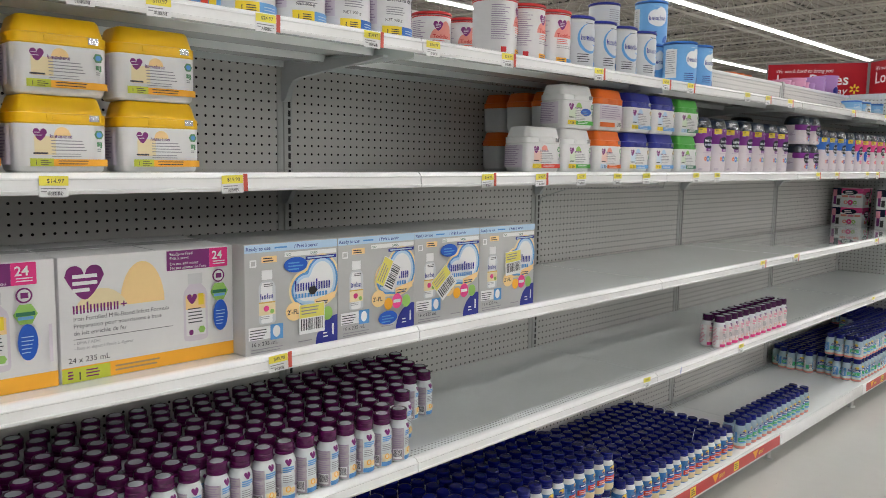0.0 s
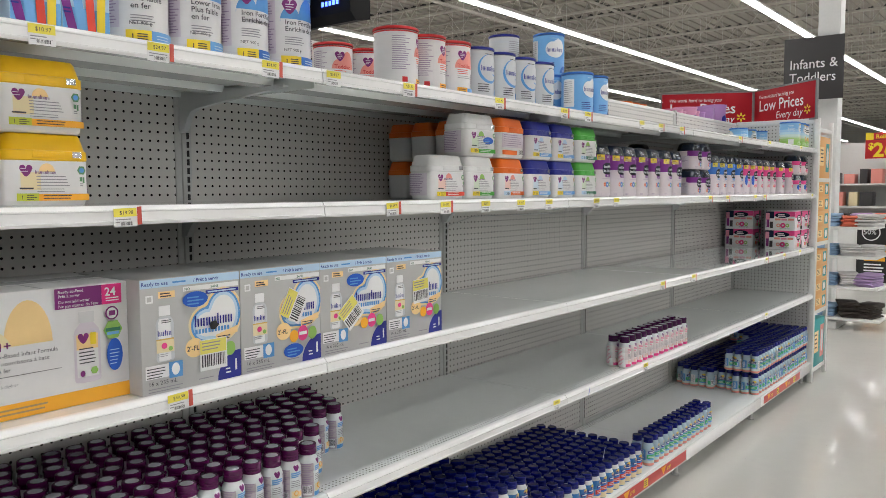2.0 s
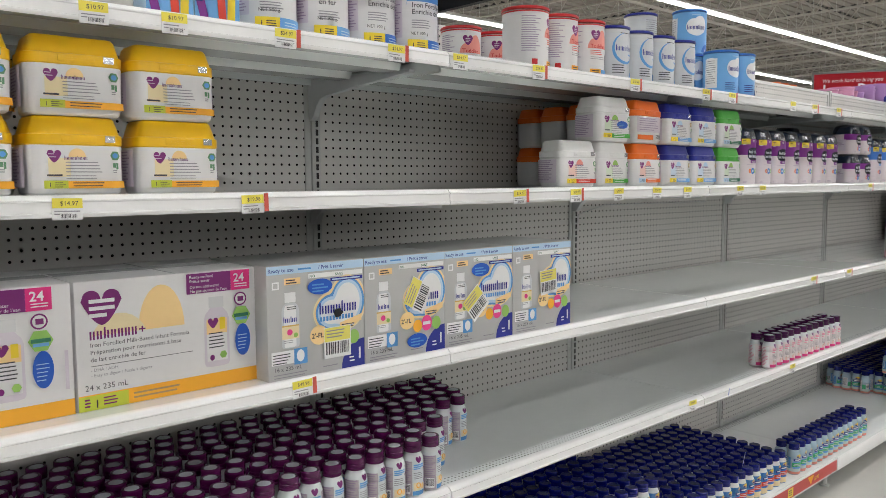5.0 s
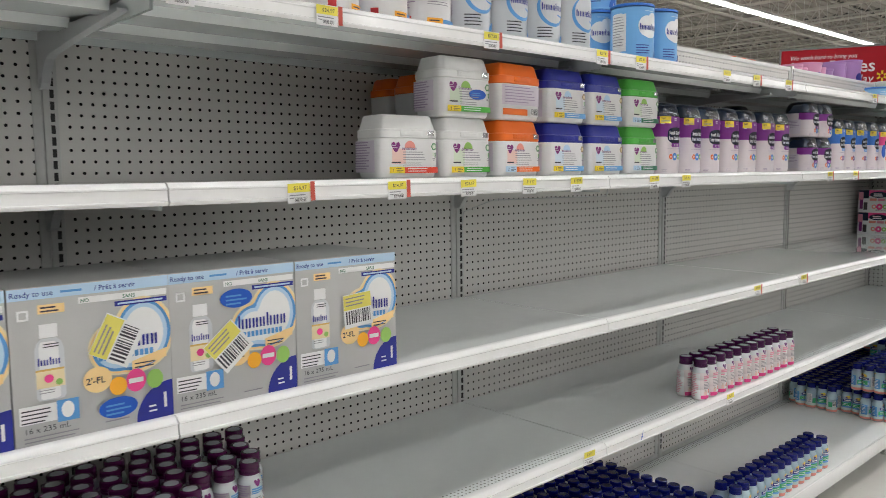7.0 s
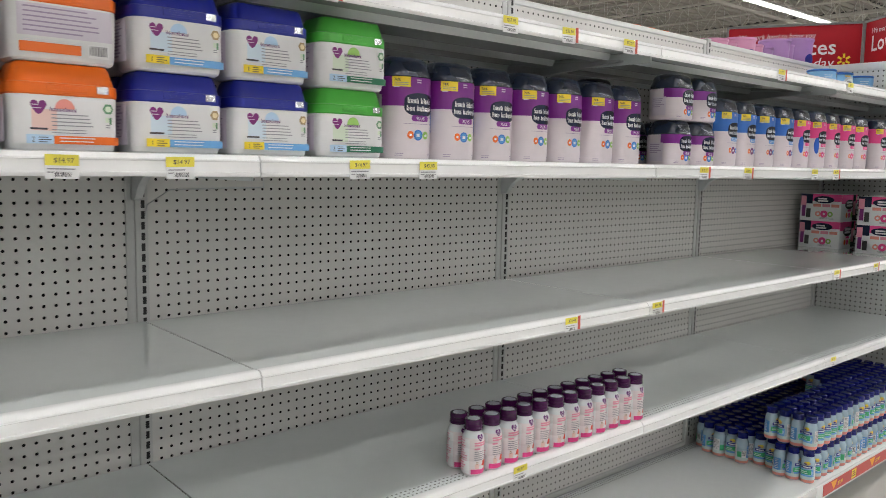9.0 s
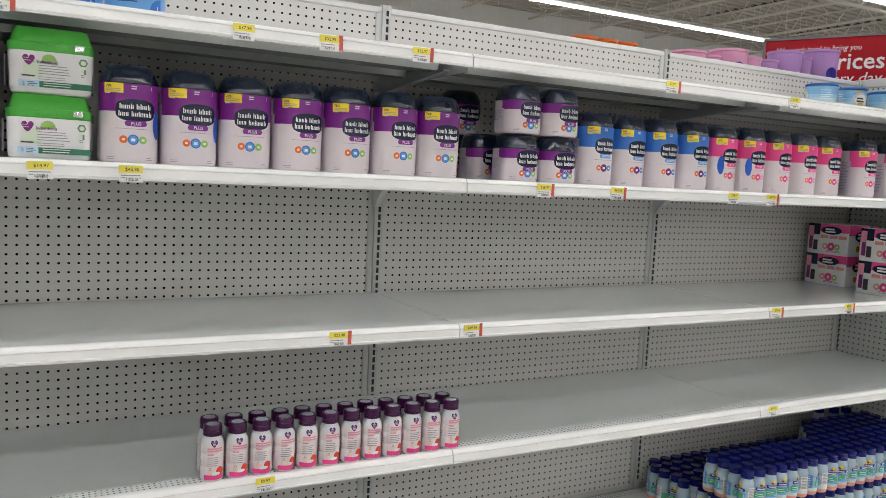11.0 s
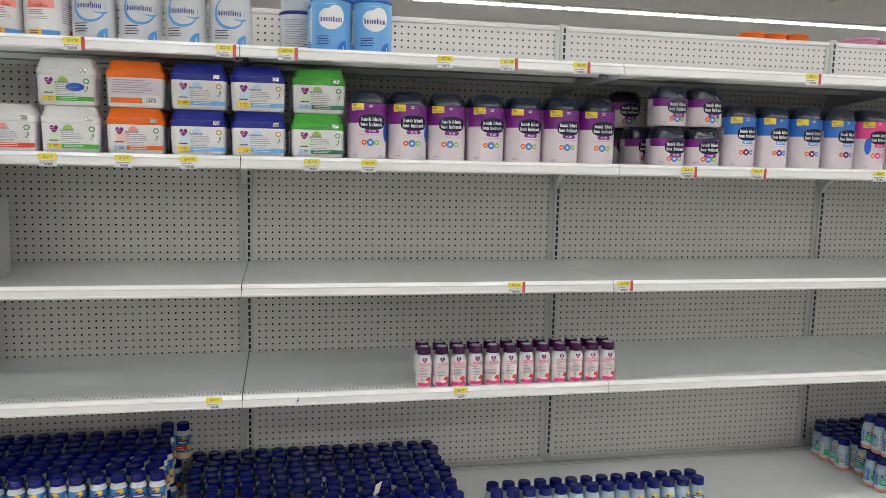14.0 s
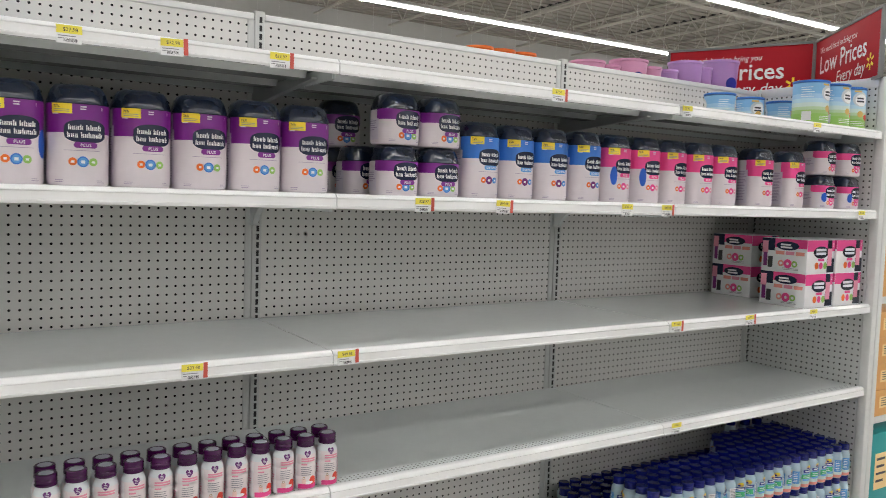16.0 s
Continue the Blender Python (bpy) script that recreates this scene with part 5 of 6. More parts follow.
def pink_case():
    w, d, h = 0.185, 0.2, 0.134
    bm = boxed(-d / 2, d / 2, -w / 2, w / 2, 0, h, bevel=0.0015)
    t = thing("bottle_multipack", bm, M["print_white"], "pink and white carton multipack of small bottles", "carton", "pink multipacks", smooth=30)
    pr = Print(Foot(w, d, 0.0))
    L, R = -w / 2, w / 2
    pr.rect(L + .001, h - 0.045, R - .001, h - .001, "pink").rect(R - 0.05, 0.004, R - .001, 0.06, "navy").rect(R - 0.05, h - 0.05, R - 0.02, h - .001, "navy").text("2", R - 0.016, h - 0.026, 0.02, "print_white")
    pr.oval(0.0, 0.085, 0.05, 0.024, "navy", 14).bars(-0.034, 0.09, 0.034, "print_white", 2, 0.015, 0.01, 2).rect(-0.02, 0.05, 0.02, 0.06, "pink").rect(R - 0.05, 0.03, R - 0.02, 0.1, "rose")
    for k, c in enumerate(("orange", "pink", "leaf")):
        pr.oval(-0.028 + 0.028 * k, 0.032, 0.012, 0.014, c, 10)
    share("front_print", pr.mesh("front_print"), t)
    for s in (-1, 1):
        pr = Print(Foot(d, w, 0.0))
        pr.rect(-d / 2 + .001, h - 0.036, d / 2 - .001, h - .001, "pink").oval(0.015, h - 0.028, 0.05, 0.018, "navy", 14).bars(-0.015, h - 0.027, 0.045, "print_white", 2, 0.011, 0.007, 3)
        pr.rect(-d / 2 + .001, h - 0.05, -d / 2 + 0.06, h - .001, "navy").rect(-d / 2 + 0.004, h - 0.06, -d / 2 + 0.03, h - 0.012, "rose")
        for q in range(3):
            pr.rect(-0.035 + 0.044 * q, h - 0.064, 0.003 + 0.044 * q, h - 0.05, "rose" if q % 2 else "salmon")
        for k, c in enumerate(("salmon", "pink", "leaf")):
            pr.oval(-0.01 + 0.03 * k, 0.035, 0.013 + 0.005 * (k == 1), 0.013 + 0.005 * (k == 1), c, 12).oval(-0.01 + 0.03 * k, 0.035, 0.006, 0.006, "print_white", 8)
        pr.rect(-d / 2 + 0.012, 0.02, -d / 2 + 0.03, 0.075, "plum").rect(-d / 2 + 0.034, 0.015, -d / 2 + 0.055, 0.06, "charcoal").bars(0.0, 0.016, 0.075, "grey_ink", 2, 0.005, 0.0018, 5)
        share("side_print", pr.mesh("side_print"), t, pose(0, 0, 0, 0, 0, 90 * s))
    return t


place_copies(pink_case(), [pose(x, y, T3 + 0.1345 * k, 0, 0, a) for (x, y, a) in ((-0.13, 3.335, 0), (-0.13, 3.535, 0), (-0.44, 3.42, 0)) for k in (0, 1)])


# ---- stock: drink bottles ----
BODY = [(0.0, 0.0215), (0.002, 0.0245), (0.006, 0.0262), (0.012, 0.0266), (0.033, 0.0266), (0.0355, 0.0252), (0.038, 0.0252), (0.0405, 0.0266), (0.064, 0.0266), (0.0665, 0.025), (0.0695, 0.025), (0.072, 0.0266), (0.084, 0.0266), (0.0925, 0.0257), (0.0995, 0.0232), (0.105, 0.0196), (0.1085, 0.0178), (0.114, 0.0178)]
CAPP = [(0.109, 0.0200), (0.1105, 0.0226), (0.1145, 0.0226), (0.1155, 0.0209), (0.1175, 0.0209), (0.1185, 0.0222), (0.1225, 0.0222), (0.1235, 0.0212), (0.125, 0.0212), (0.126, 0.0222), (0.1335, 0.022), (0.1355, 0.0204), (0.1358, 0.0165), (0.1349, 0.0158)]
BR = 0.0266
BFOOT = Foot(2 * BR, 2 * BR, BR, 4)


def bottle_meshes(body, cap, art, seal=None):
    bm = lathe(bmesh.new(), BODY, 16, mats=[0] * (len(BODY) - 5) + [1] * 4)
    b = mesh_of(bm, "drink_bottle", [M[body], M["milk" if body != "bottle_pale" else body]])
    n = len(CAPP)
    bm = lathe(bmesh.new(), CAPP, 16, mats=[0] * (n - 1))
    mats = [M[cap]]
    if seal:
        lathe(bm, [(0.135, 0.0152), (0.1356, 0.0148)], 16, mats=[1])
        mats.append(M[seal])
    c = mesh_of(bm, "cap", mats)
    pr = Print(BFOOT, 0.0002)
    art(pr)
    # the label follows the bottle's waists and shoulder
    for z, _ in BODY[3:15]:
        bmesh.ops.bisect_plane(pr.bm, geom=pr.bm.verts[:] + pr.bm.edges[:] + pr.bm.faces[:], plane_co=(0, 0, z), plane_no=(0, 0, 1), dist=1e-6)
    zs, rs = [p[0] for p in BODY], [p[1] for p in BODY]
    for v in pr.bm.verts:
        q = (float(np.interp(v.co.z, zs, rs)) + 0.0006) / 0.0266
        v.co.x, v.co.y = v.co.x * q, v.co.y * q
    return b, c, pr.mesh("label")


def art_purple(pr):
    for a, c in ((-0.083, -0.013), (0.021, 0.083)):
        pr.off = 0.0002
        pr.rect(a, 0.005, c, 0.09, "flank_grey")
        rows = 15
        for i in range(rows):
            pr.off = 0.0004
            pr.rect(a + 0.002, 0.087 - 0.0054 * i, c - 0.003 - 0.004 * (i % 3), 0.0896 - 0.0054 * i, "lilac")
    pr.off = 0.0004
    pr.rect(-0.012, 0.005, 0.02, 0.016, "azure").heart(0.004, 0.093, 0.0085, "plum").bars(-0.01, 0.079, 0.018, "sky", 3, 0.0048, 0.0034, 2)
    pr.off = 0.0006
    pr.bars(-0.01, 0.06, 0.018, "grey_ink", 4, 0.0045, 0.0016, 3).rect(-0.01, 0.018, 0.008, 0.036, "cream").ring(0.002, 0.03, 0.006, 0.007, 0.002, "amber", 8).oval(0.013, 0.027, 0.006, 0.007, "sun", 8)
    pr.off = 0.0008
    pr.barcode(-0.042, 0.009, -0.018, 0.034, 3)


def art_pink(pr):
    pr.rect(-0.024, 0.006, 0.026, 0.018, "pink")
    pr.off = 0.0002
    pr.rect(-0.07, 0.006, -0.028, 0.09, "print_white").bars(-0.067, 0.084, -0.031, "rose", 13, 0.0058, 0.0022, 4)
    pr.off = 0.0002
    pr.rect(0.03, 0.006, 0.07, 0.09, "print_white").bars(0.033, 0.084, 0.067, "rose", 13, 0.0058, 0.0022, 4)
    pr.off = 0.0004
    pr.oval(0.014, 0.026, 0.0095, 0.0105, "scarlet", 10).oval(0.003, 0.021, 0.012, 0.004, "print_white", 10).rect(-0.014, 0.019, -0.004, 0.031, "pale_salmon").ring(-0.009, 0.033, 0.003, 0.003, 0.0012, "badge_tan", 8)
    pr.off = 0.0004
    pr.heart(0.0, 0.094, 0.0088, "purple").bars(-0.004, 0.0955, 0.006, "pale_lilac", 3, 0.003, 0.0012, 7)
    pr.off = 0.0006
    pr.bars(-0.016, 0.08, 0.02, "rose", 2, 0.0055, 0.0038, 2).bars(-0.016, 0.0655, 0.004, "rose", 1, 0.006, 0.0034, 3).bars(-0.016, 0.06, 0.018, "grey_ink", 5, 0.0048, 0.0016, 4)


def art_blue(strip):
    warm = strip == "scarlet"

    def art(pr):
        if warm:
            for u0, u1 in ((-0.083, 0.0), (0.0, 0.083)):
                pr.off = 0.0002
                pr.rect(u0, 0.03, u1, 0.06, "azure").rect(u0, 0.006, u1, 0.03, "cream")
        else:
            for u0, u1 in ((-0.083, 0.0), (0.0, 0.083)):
                pr.off = 0.0002
                pr.rect(u0, 0.004, u1, 0.016, "salmon").rect(u0, 0.016, u1, 0.03, "haze")
        pr.off = 0.0006
        pr.oval(0.002, 0.084, 0.012, 0.0075, "gold", 8).oval(0.005, 0.088, 0.007, 0.004, "yellow", 8).oval(-0.004, 0.081, 0.005, 0.003, "royal", 6)
        pr.rect(-0.022, 0.062, 0.022, 0.073, "royal", 0.06).pill(-0.017, 0.0655, 0.016, 0.0705, "print_white")
        pr.rect(-0.024, 0.03, 0.026, 0.06, "sky" if not warm else "blue").oval(0.012, 0.046, 0.011, 0.011, "pale_blue", 8)
        pr.rect(-0.028, 0.036, 0.018, 0.055, strip, 0.08).bars(-0.022, 0.049, 0.012, "print_white", 2, 0.007, 0.0024, 3)
        if warm:
            pr.rect(0.018, 0.0395, 0.028, 0.059, "yellow", 0.08)
        # flanks: a blue panel, a white panel of print, a bar code behind
        pr.off = 0.0006
        pr.rect(-0.062, 0.028, -0.034, 0.078, "azure").bars(-0.058, 0.07, -0.038, "print_white", 6, 0.007, 0.0024, 4)
        pr.off = 0.0006
        pr.rect(0.034, 0.028, 0.062, 0.08, "paper_white").bars(0.037, 0.074, 0.06, "grey_ink", 8, 0.0055, 0.002, 5)
        pr.off = 0.0006
        pr.barcode(-0.083, 0.03, -0.065, 0.06, 6).rect(0.064, 0.03, 0.082, 0.055, "mint" if not warm else "scarlet")
    return art


def bottles(name, meshes, spots, label, capl, group):
    """One thing a bottle: body, then cap and label as parts on shared meshes."""
    b, c, l = meshes
    for m in spots:
        o = tagged(share(name, b, None, m), label, "bottle", group)
        share("cap", c, o, label=capl)
        share("label", l, o)


def bottle_mass(name, meshes, spots, label):
    """The deep rows, too many to count, joined into one object."""
    mats, V, F, I = [], [], [], []
    for me in meshes:
        co = np.array([tuple(v.co) for v in me.vertices])
        fs = [tuple(p.vertices) for p in me.polygons]
        base = len(mats)
        mi = [base + p.material_index for p in me.polygons]
        mats += list(me.materials)
        for m in spots:
            a = np.array(m)
            o = len(V)
            V += (co @ a[:3, :3].T + a[:3, 3]).tolist()
            F += [tuple(i + o for i in f) for f in fs]
            I += mi
    me = bpy.data.meshes.new(name)
    me.from_pydata(V, [], F)
    for m in mats:
        me.materials.append(m)
    me.polygons.foreach_set("material_index", I)
    me.shade_smooth()
    me.set_sharp_from_angle(angle=radians(35))
    return tagged(new(name, me), label, "bottles", kind="stuff")


PITCH = 0.0575
random.seed(11)


def grid(y0, y1, rows, z, x0=-0.04, ends=None, jig=0.002, start=0):
    """Bottles in rows from the front edge backwards; ends: the y where each row stops."""
    out = []
    for r in range(start, rows):
        stop = ends[min(r, len(ends) - 1)] if ends else y1
        y = stop - BR - (random.uniform(0, 0.03) if r else 0.0)
        while y > y0:
            out.append((r, pose(x0 - r * 0.0545 + random.uniform(-jig, jig), y + random.uniform(-jig, jig), z, 0, 0, random.uniform(-22, 22))))
            y -= PITCH + random.uniform(0, 0.0015)
    return out


T4 = SHELF[4] + 0.0003
pm = bottle_meshes("milk", "plum_cap", art_purple, "seal")
bottles("formula_bottle", pm, [m for r, m in grid(-2.42, 0, 9, T4, ends=(-1.225, -1.23, -1.1, -1.06, -0.91, -0.88, -0.87, -0.85, -0.84))], "small white drink bottle with a ridged plum cap", "ridged plum screw cap", "plum-capped bottles")
km = bottle_meshes("milk_rose", "purple_cap", art_pink, "seal")
random.seed(3)
bottles("milkshake_bottle", km, [pose(-0.04 - 0.056 * r + random.uniform(-.002, .002), 0.58 + 0.0588 * i + 0.003 * r, T4, 0, 0, random.uniform(-10, 6)) for r in (0, 1) for i in range(12)], "small white and pink drink bottle with a dark purple cap", "dark purple screw cap", "pink strawberry bottles")

D0 = DECK + 0.0003
H2 = 0.1363
random.seed(21)
bm1 = bottle_meshes("bottle_blue", "blue_cap", art_blue("scarlet"))
bm2 = bottle_meshes("bottle_pale", "blue_cap", art_blue("mint"))
left1 = grid(-1.2, -0.235, 9, D0)
left2 = grid(-1.2, -0.235, 8, D0 + H2)
mid = grid(-0.21, 0.735, 10, D0)
front = [(r, pose(-0.04 - 0.056 * r, 0.845 + 0.0583 * i, D0, 0, 0, random.uniform(-20, 20))) for r in (0, 1) for i in range(14)]
right1 = [(r, m @ pose(0, 0, 0, 0, 0, random.choice((0, 0, 0, 60, -60, 120, 180)))) for r, m in grid(2.43, 3.64, 10, D0)]
right2 = []
for r in range(7):
    y = 3.63 - BR
    while y > 2.45 + (0.0 if r < 4 else 0.62 + 0.06 * (r - 4)):
        right2.append((r, pose(-0.04 - r * 0.0545 + random.uniform(-.002, .002), y, D0 + H2, 0, 0, random.choice((0, 0, 10, 60, -60, -120)) + random.uniform(-22, 22))))
        y -= PITCH
extra = [(0, pose(-0.49, -0.29, D0 + H2, 0, 0, 8)), (0, pose(-0.49, -0.235, D0 + H2, 0, 0, -5))]
bottles("drink_bottle", bm1, [m for r, m in left2 if r < 3] + [m for r, m in mid if r < 3] + [m for _, m in extra], "small blue-labelled drink bottle with a navy blue cap", "navy blue screw cap", "blue-capped bottles")
bottle_mass("drink_bottles", bm1, [m for r, m in left1] + [m for r, m in left2 if r >= 3] + [m for r, m in mid if r >= 3], "deep rows of blue-capped drink bottles on the base shelf")
bottles("drink_bottle", bm2, [m for r, m in front] + [m for r, m in right2 if r < 3] + [m for r, m in right1 if r < 1] + [pose(-0.5, 3.465, D0 + H2, 0, 0, 60), pose(-0.47, 3.53, D0 + H2, 0, 0, 10), pose(-0.45, 3.59, D0 + H2, 0, 0, 0)], "small pale blue and green drink bottle with a navy blue cap", "navy blue screw cap", "green-labelled bottles")
bottle_mass("drink_bottles", bm2, [m for r, m in right1 if r >= 1] + [m for r, m in right2 if r >= 3], "deep rows of green-labelled drink bottles on the base shelf")
bm = bmesh.new()
prism(bm, [(0.0, 0.0), (0.02, 0.008), (0.03, 0.05), (0.008, 0.04)], "x", 0, 0.0008)
thing("paper_scrap", bm, M["print_white"], "torn white paper scrap stuck between bottles", "paper", smooth=0).matrix_basis = pose(-0.06, 0.42, D0 + 0.134, 0, 8, 20)


# ---- buckets and bowls on the far side of the run ----
def bucket(r, h, m, label, cat):
    bm = lathe(bmesh.new(), [(0.0, r * 0.72), (0.004, r * 0.76), (h - 0.012, r * 0.97), (h - 0.01, r * 1.02), (h, r * 1.02), (h - 0.002, r * 0.95), (0.01, r * 0.72)], 24, caps=(True, True))
    t = thing(cat, bm, M[m], label, cat, "plastic ware behind the panel")
    return t


random.seed(4)
for y, r, top, m in ((2.67, 0.074, 1.995, "pink_bucket"), (2.79, 0.05, 1.99, "pink_bucket"), (2.91, 0.083, 2.026, "pink_bucket"), (3.035, 0.055, 2.01, "pink_bucket"), (3.14, 0.055, 2.01, "lilac_bucket"), (3.27, 0.078, 2.06, "lilac_bucket"), (3.395, 0.045, 2.05, "lilac_bucket"), (3.52, 0.086, 2.092, "lilac_bucket")):
    b = bucket(r, top - 1.8, m, "stacked " + ("pink" if m == "pink_bucket" else "lilac") + " plastic tumbler standing behind the panel", "tumbler")
    b.matrix_basis = pose(-0.7 - random.uniform(0, 0.01), y, 1.8)
    if r > 0.08:
        pr = Print(Foot(2 * r, 2 * r, r * 0.97, 8))
        pr.oval(-0.02, (top - 1.8) * 0.62, 0.03, 0.03, "royal", 12)
        share("mark", pr.mesh("mark"), b)
for y in (2.22, 2.33, 2.44):
    b = bucket(0.06, 0.218, "orange", "orange plastic bowl stack behind the panel", "bowl")
    b.matrix_basis = pose(-0.85, y, 1.8)


# ---- signs over the end of the run ----
def red_sign(p, q, z0, z1, words, name="price_sign"):
    (xa, ya), (xb, yb) = p, q
    w = math.hypot(xb - xa, yb - ya)
    a = math.degrees(math.atan2(yb - ya, xb - xa))
    root = thing(name, boxed(-0.004, 0.0, 0.0, w, z0, z1, bevel=0.001), M["sign_red"], "red hanging price sign with white lettering in a grey frame", "sign", "red price signs")
    bm = bmesh.new()
    box(bm, -0.012, 0.006, -0.014, w + 0.014, z1, z1 + 0.012)
    box(bm, -0.012, 0.006, -0.014, -0.001, z0 - 0.012, z1)
    box(bm, -0.012, 0.006, w + 0.001, w + 0.014, z0 - 0.012, z1)
    box(bm, -0.012, 0.006, -0.001, w + 0.001, z0 - 0.012, z0)
    part("sign_frame", bm, M["frame_grey"], root, "grey metal frame", smooth=0)
    bm = bmesh.new()
    for u in (0.12, w - 0.12):
        box(bm, -0.018, -0.0125, u - 0.01, u + 0.01, words, z1)
    part("support", bm, M["bracket"], root, smooth=0)
    pr = Print(FLAT, 0.0012)
    h = z1 - z0
    k = w / 0.72
    pr.text("We work hard to bring you", 0.055 * k, z1 - 0.068, 0.042 * k, "print_white", 0, 0.42 * k, slant=0.25)
    pr.text("Low Prices", 0.06 * k, z1 - 0.165, 0.12, "print_white", 0.012, 0.53 * k)
    pr.text("Every day", 0.27 * k, z1 - 0.238, 0.078, "print_white", 0.0, 0.31 * k, slant=0.2)
    pr.off = 0.0024
    for i in range(6):
        an = radians(60 * i + 30)
        c, s = math.cos(an), math.sin(an)
        base = (0.635 * k, z1 - 0.2)
        n0 = len(pr.bm.verts)
        pr.rect(base[0] + 0.012, base[1] - 0.006, base[0] + 0.036, base[1] + 0.006, "yellow")
        pr.turned(60 * i + 30, base[0], base[1], n0)
    share("print", pr.mesh("print"), root)
    root.matrix_basis = pose(xa, ya, 0, 0, 0, a - 90)
    return root


red_sign((-1.237, 3.766), (-0.6, 4.08), 1.968, 2.238, 1.9)
red_sign((-0.58, 4.08), (-0.012, 3.63), 1.968, 2.238, 1.9)


# ---- end cap behind the end frame ----
endcap = empty("end_cap_display", "white end-of-aisle display with orange cartons stacked inside", "display")
EY0, EY1 = Y1 + 0.04, Y1 + 0.5
bm = bmesh.new()
box(bm, -1.2, -0.03, EY0, EY0 + 0.02, 0.0, 1.93)
part("back_board", bm, M["white_metal"], endcap, smooth=0)
ZS = (0.06, 0.5, 1.02, 1.5, 1.87)
for z in ZS:
    bm = boxed(-1.2, -0.005, EY0 + 0.021, EY1, z, z + 0.03, bevel=0.002)
    part("shelf", bm, M["white_metal"], endcap)
for y in (EY0 + 0.021, EY1 - 0.035):
    for x in (-0.03, -1.2):
        bm = boxed(x, x + 0.03, y, y + 0.034, 0.0, 1.96, bevel=0.003)
        part("post", bm, M["white_metal"], endcap)


def carton(w, d, h, body, stripe, seed, label):
    t = thing("carton", boxed(-d / 2, d / 2, -w / 2, w / 2, 0, h, bevel=0.002), M[body], label, "carton", "end display cartons", smooth=30)
    pr = Print(Foot(w, d, 0.0))
    pr.rect(w * 0.12, h * 0.15, w * 0.42, h * 0.85, stripe).oval(w * 0.27, h * 0.5, w * 0.1, h * 0.25, "print_white", 10)
    pr.rect(-w * 0.4, h * 0.3, -w * 0.05, h * 0.75, "sun").bars(-w * 0.36, h * 0.66, -w * 0.1, "ink", 4, h * 0.09, h * 0.03, seed)
    share("print", pr.mesh("print"), t)
    return t


YC = (EY0 + 0.056 + EY1 - 0.036) / 2
pk = carton(0.36, 0.3, 0.113, "peach", "teal", 3, "orange carton with a teal side panel")
place_copies(pk, [pose(-0.156 - 0.001 * k, YC, z + 0.0305 + 0.1135 * k, 0, 0, random.uniform(-.5, .5)) for z in (0.5, 1.02) for k in range(4) if z > 0.6 or k < 4])
place_copies(carton(0.34, 0.2, 0.31, "peach", "teal", 5, "tall orange and teal carton"), [pose(-0.11, YC, 1.5305)])
place_copies(carton(0.34, 0.2, 0.36, "teal", "salmon", 7, "tall teal and coral carton"), [pose(-0.11, YC, 0.0905)])


# ---- hanging department sign and column ----
bm = boxed(-0.62, 0.0, -0.004, 0.004, 0.0, 0.69, bevel=0.001)
sg = thing("department_sign", bm, M["charcoal"], "dark grey hanging department sign with white lettering", "sign")
pr = Print(FLAT, 0.0052)
pr.text("Infants &", 0.06, 0.35, 0.15, "print_white", 0.0, 0.5).text("Toddlers", 0.06, 0.2, 0.15, "print_white", 0.0, 0.48)
share("lettering", pr.mesh("lettering"), sg, pose(-0.62, 0, 0, 0, 0, -90))
bm = bmesh.new()
for x in (-0.57, -0.05):
    box(bm, x - 0.0015, x + 0.0015, -0.0015, 0.0015, 0.69, CEIL - 2.44)
part("wire", bm, M["steel"], sg, "thin hanging wire", smooth=0)
sg.matrix_basis = pose(-0.505, 6.9, 2.44)
bm = boxed(-0.83, -0.6, 7.12, 7.35, 0, CEIL, bevel=0.01)
box(bm, -0.86, -0.57, 7.09, 7.38, 0, 0.15, bevel=0.004)
thing("column", bm, M["column"], "white painted square steel column", "column", kind="structure")


# ---- hanging clothes shelves and far displays ----
rack = empty("clothes_rack", "white open display rack with shelves of folded clothes", "rack")
RZ = (0.13, 0.455, 0.765, 1.065)
for i, z in enumerate(RZ):
    part("shelf", boxed(-1.1, -0.03 + 0.04 * (3 - i) * 0.6, 6.2, 6.75, z - 0.025, z, bevel=0.003), M["white_metal"], rack)
part("spine", boxed(-0.62, -0.52, 6.42, 6.5, 0.0, 1.15, bevel=0.004), M["white_metal"], rack)
part("base", boxed(-1.0, -0.36, 6.25, 6.7, 0.0, 0.08, bevel=0.01), M["white_metal"], rack)


def folded(w, d, n, m, seed, label):
    """A pile of folded garments, each one a part."""
    rnd = random.Random(seed)
    pile = empty("folded_clothes", label, "clothes", "folded clothes piles")
    z = 0.0
    for i in range(n):
        h = rnd.uniform(0.014, 0.024)
        ox, oy = rnd.uniform(-0.02, 0.02), rnd.uniform(-0.015, 0.015)
        bm = bmesh.new()
        ft = Foot(w * rnd.uniform(0.9, 1.02), d * rnd.uniform(0.9, 1.02), 0.03, 3)
        ft.loft(bm, [(z, 0.008), (z + h * 0.3, 0.0), (z + h * 0.7, 0.0), (z + h, 0.01)])
        for v in bm.verts:
            v.co.x += ox + 0.006 * math.sin(v.co.y * 30 + i)
            v.co.y += oy
            v.co.z += 0.006 * math.sin(v.co.x * 25 + i) * (z > 0)
        part("garment", bm, M[m], pile, smooth=50)
        z += h
    return pile


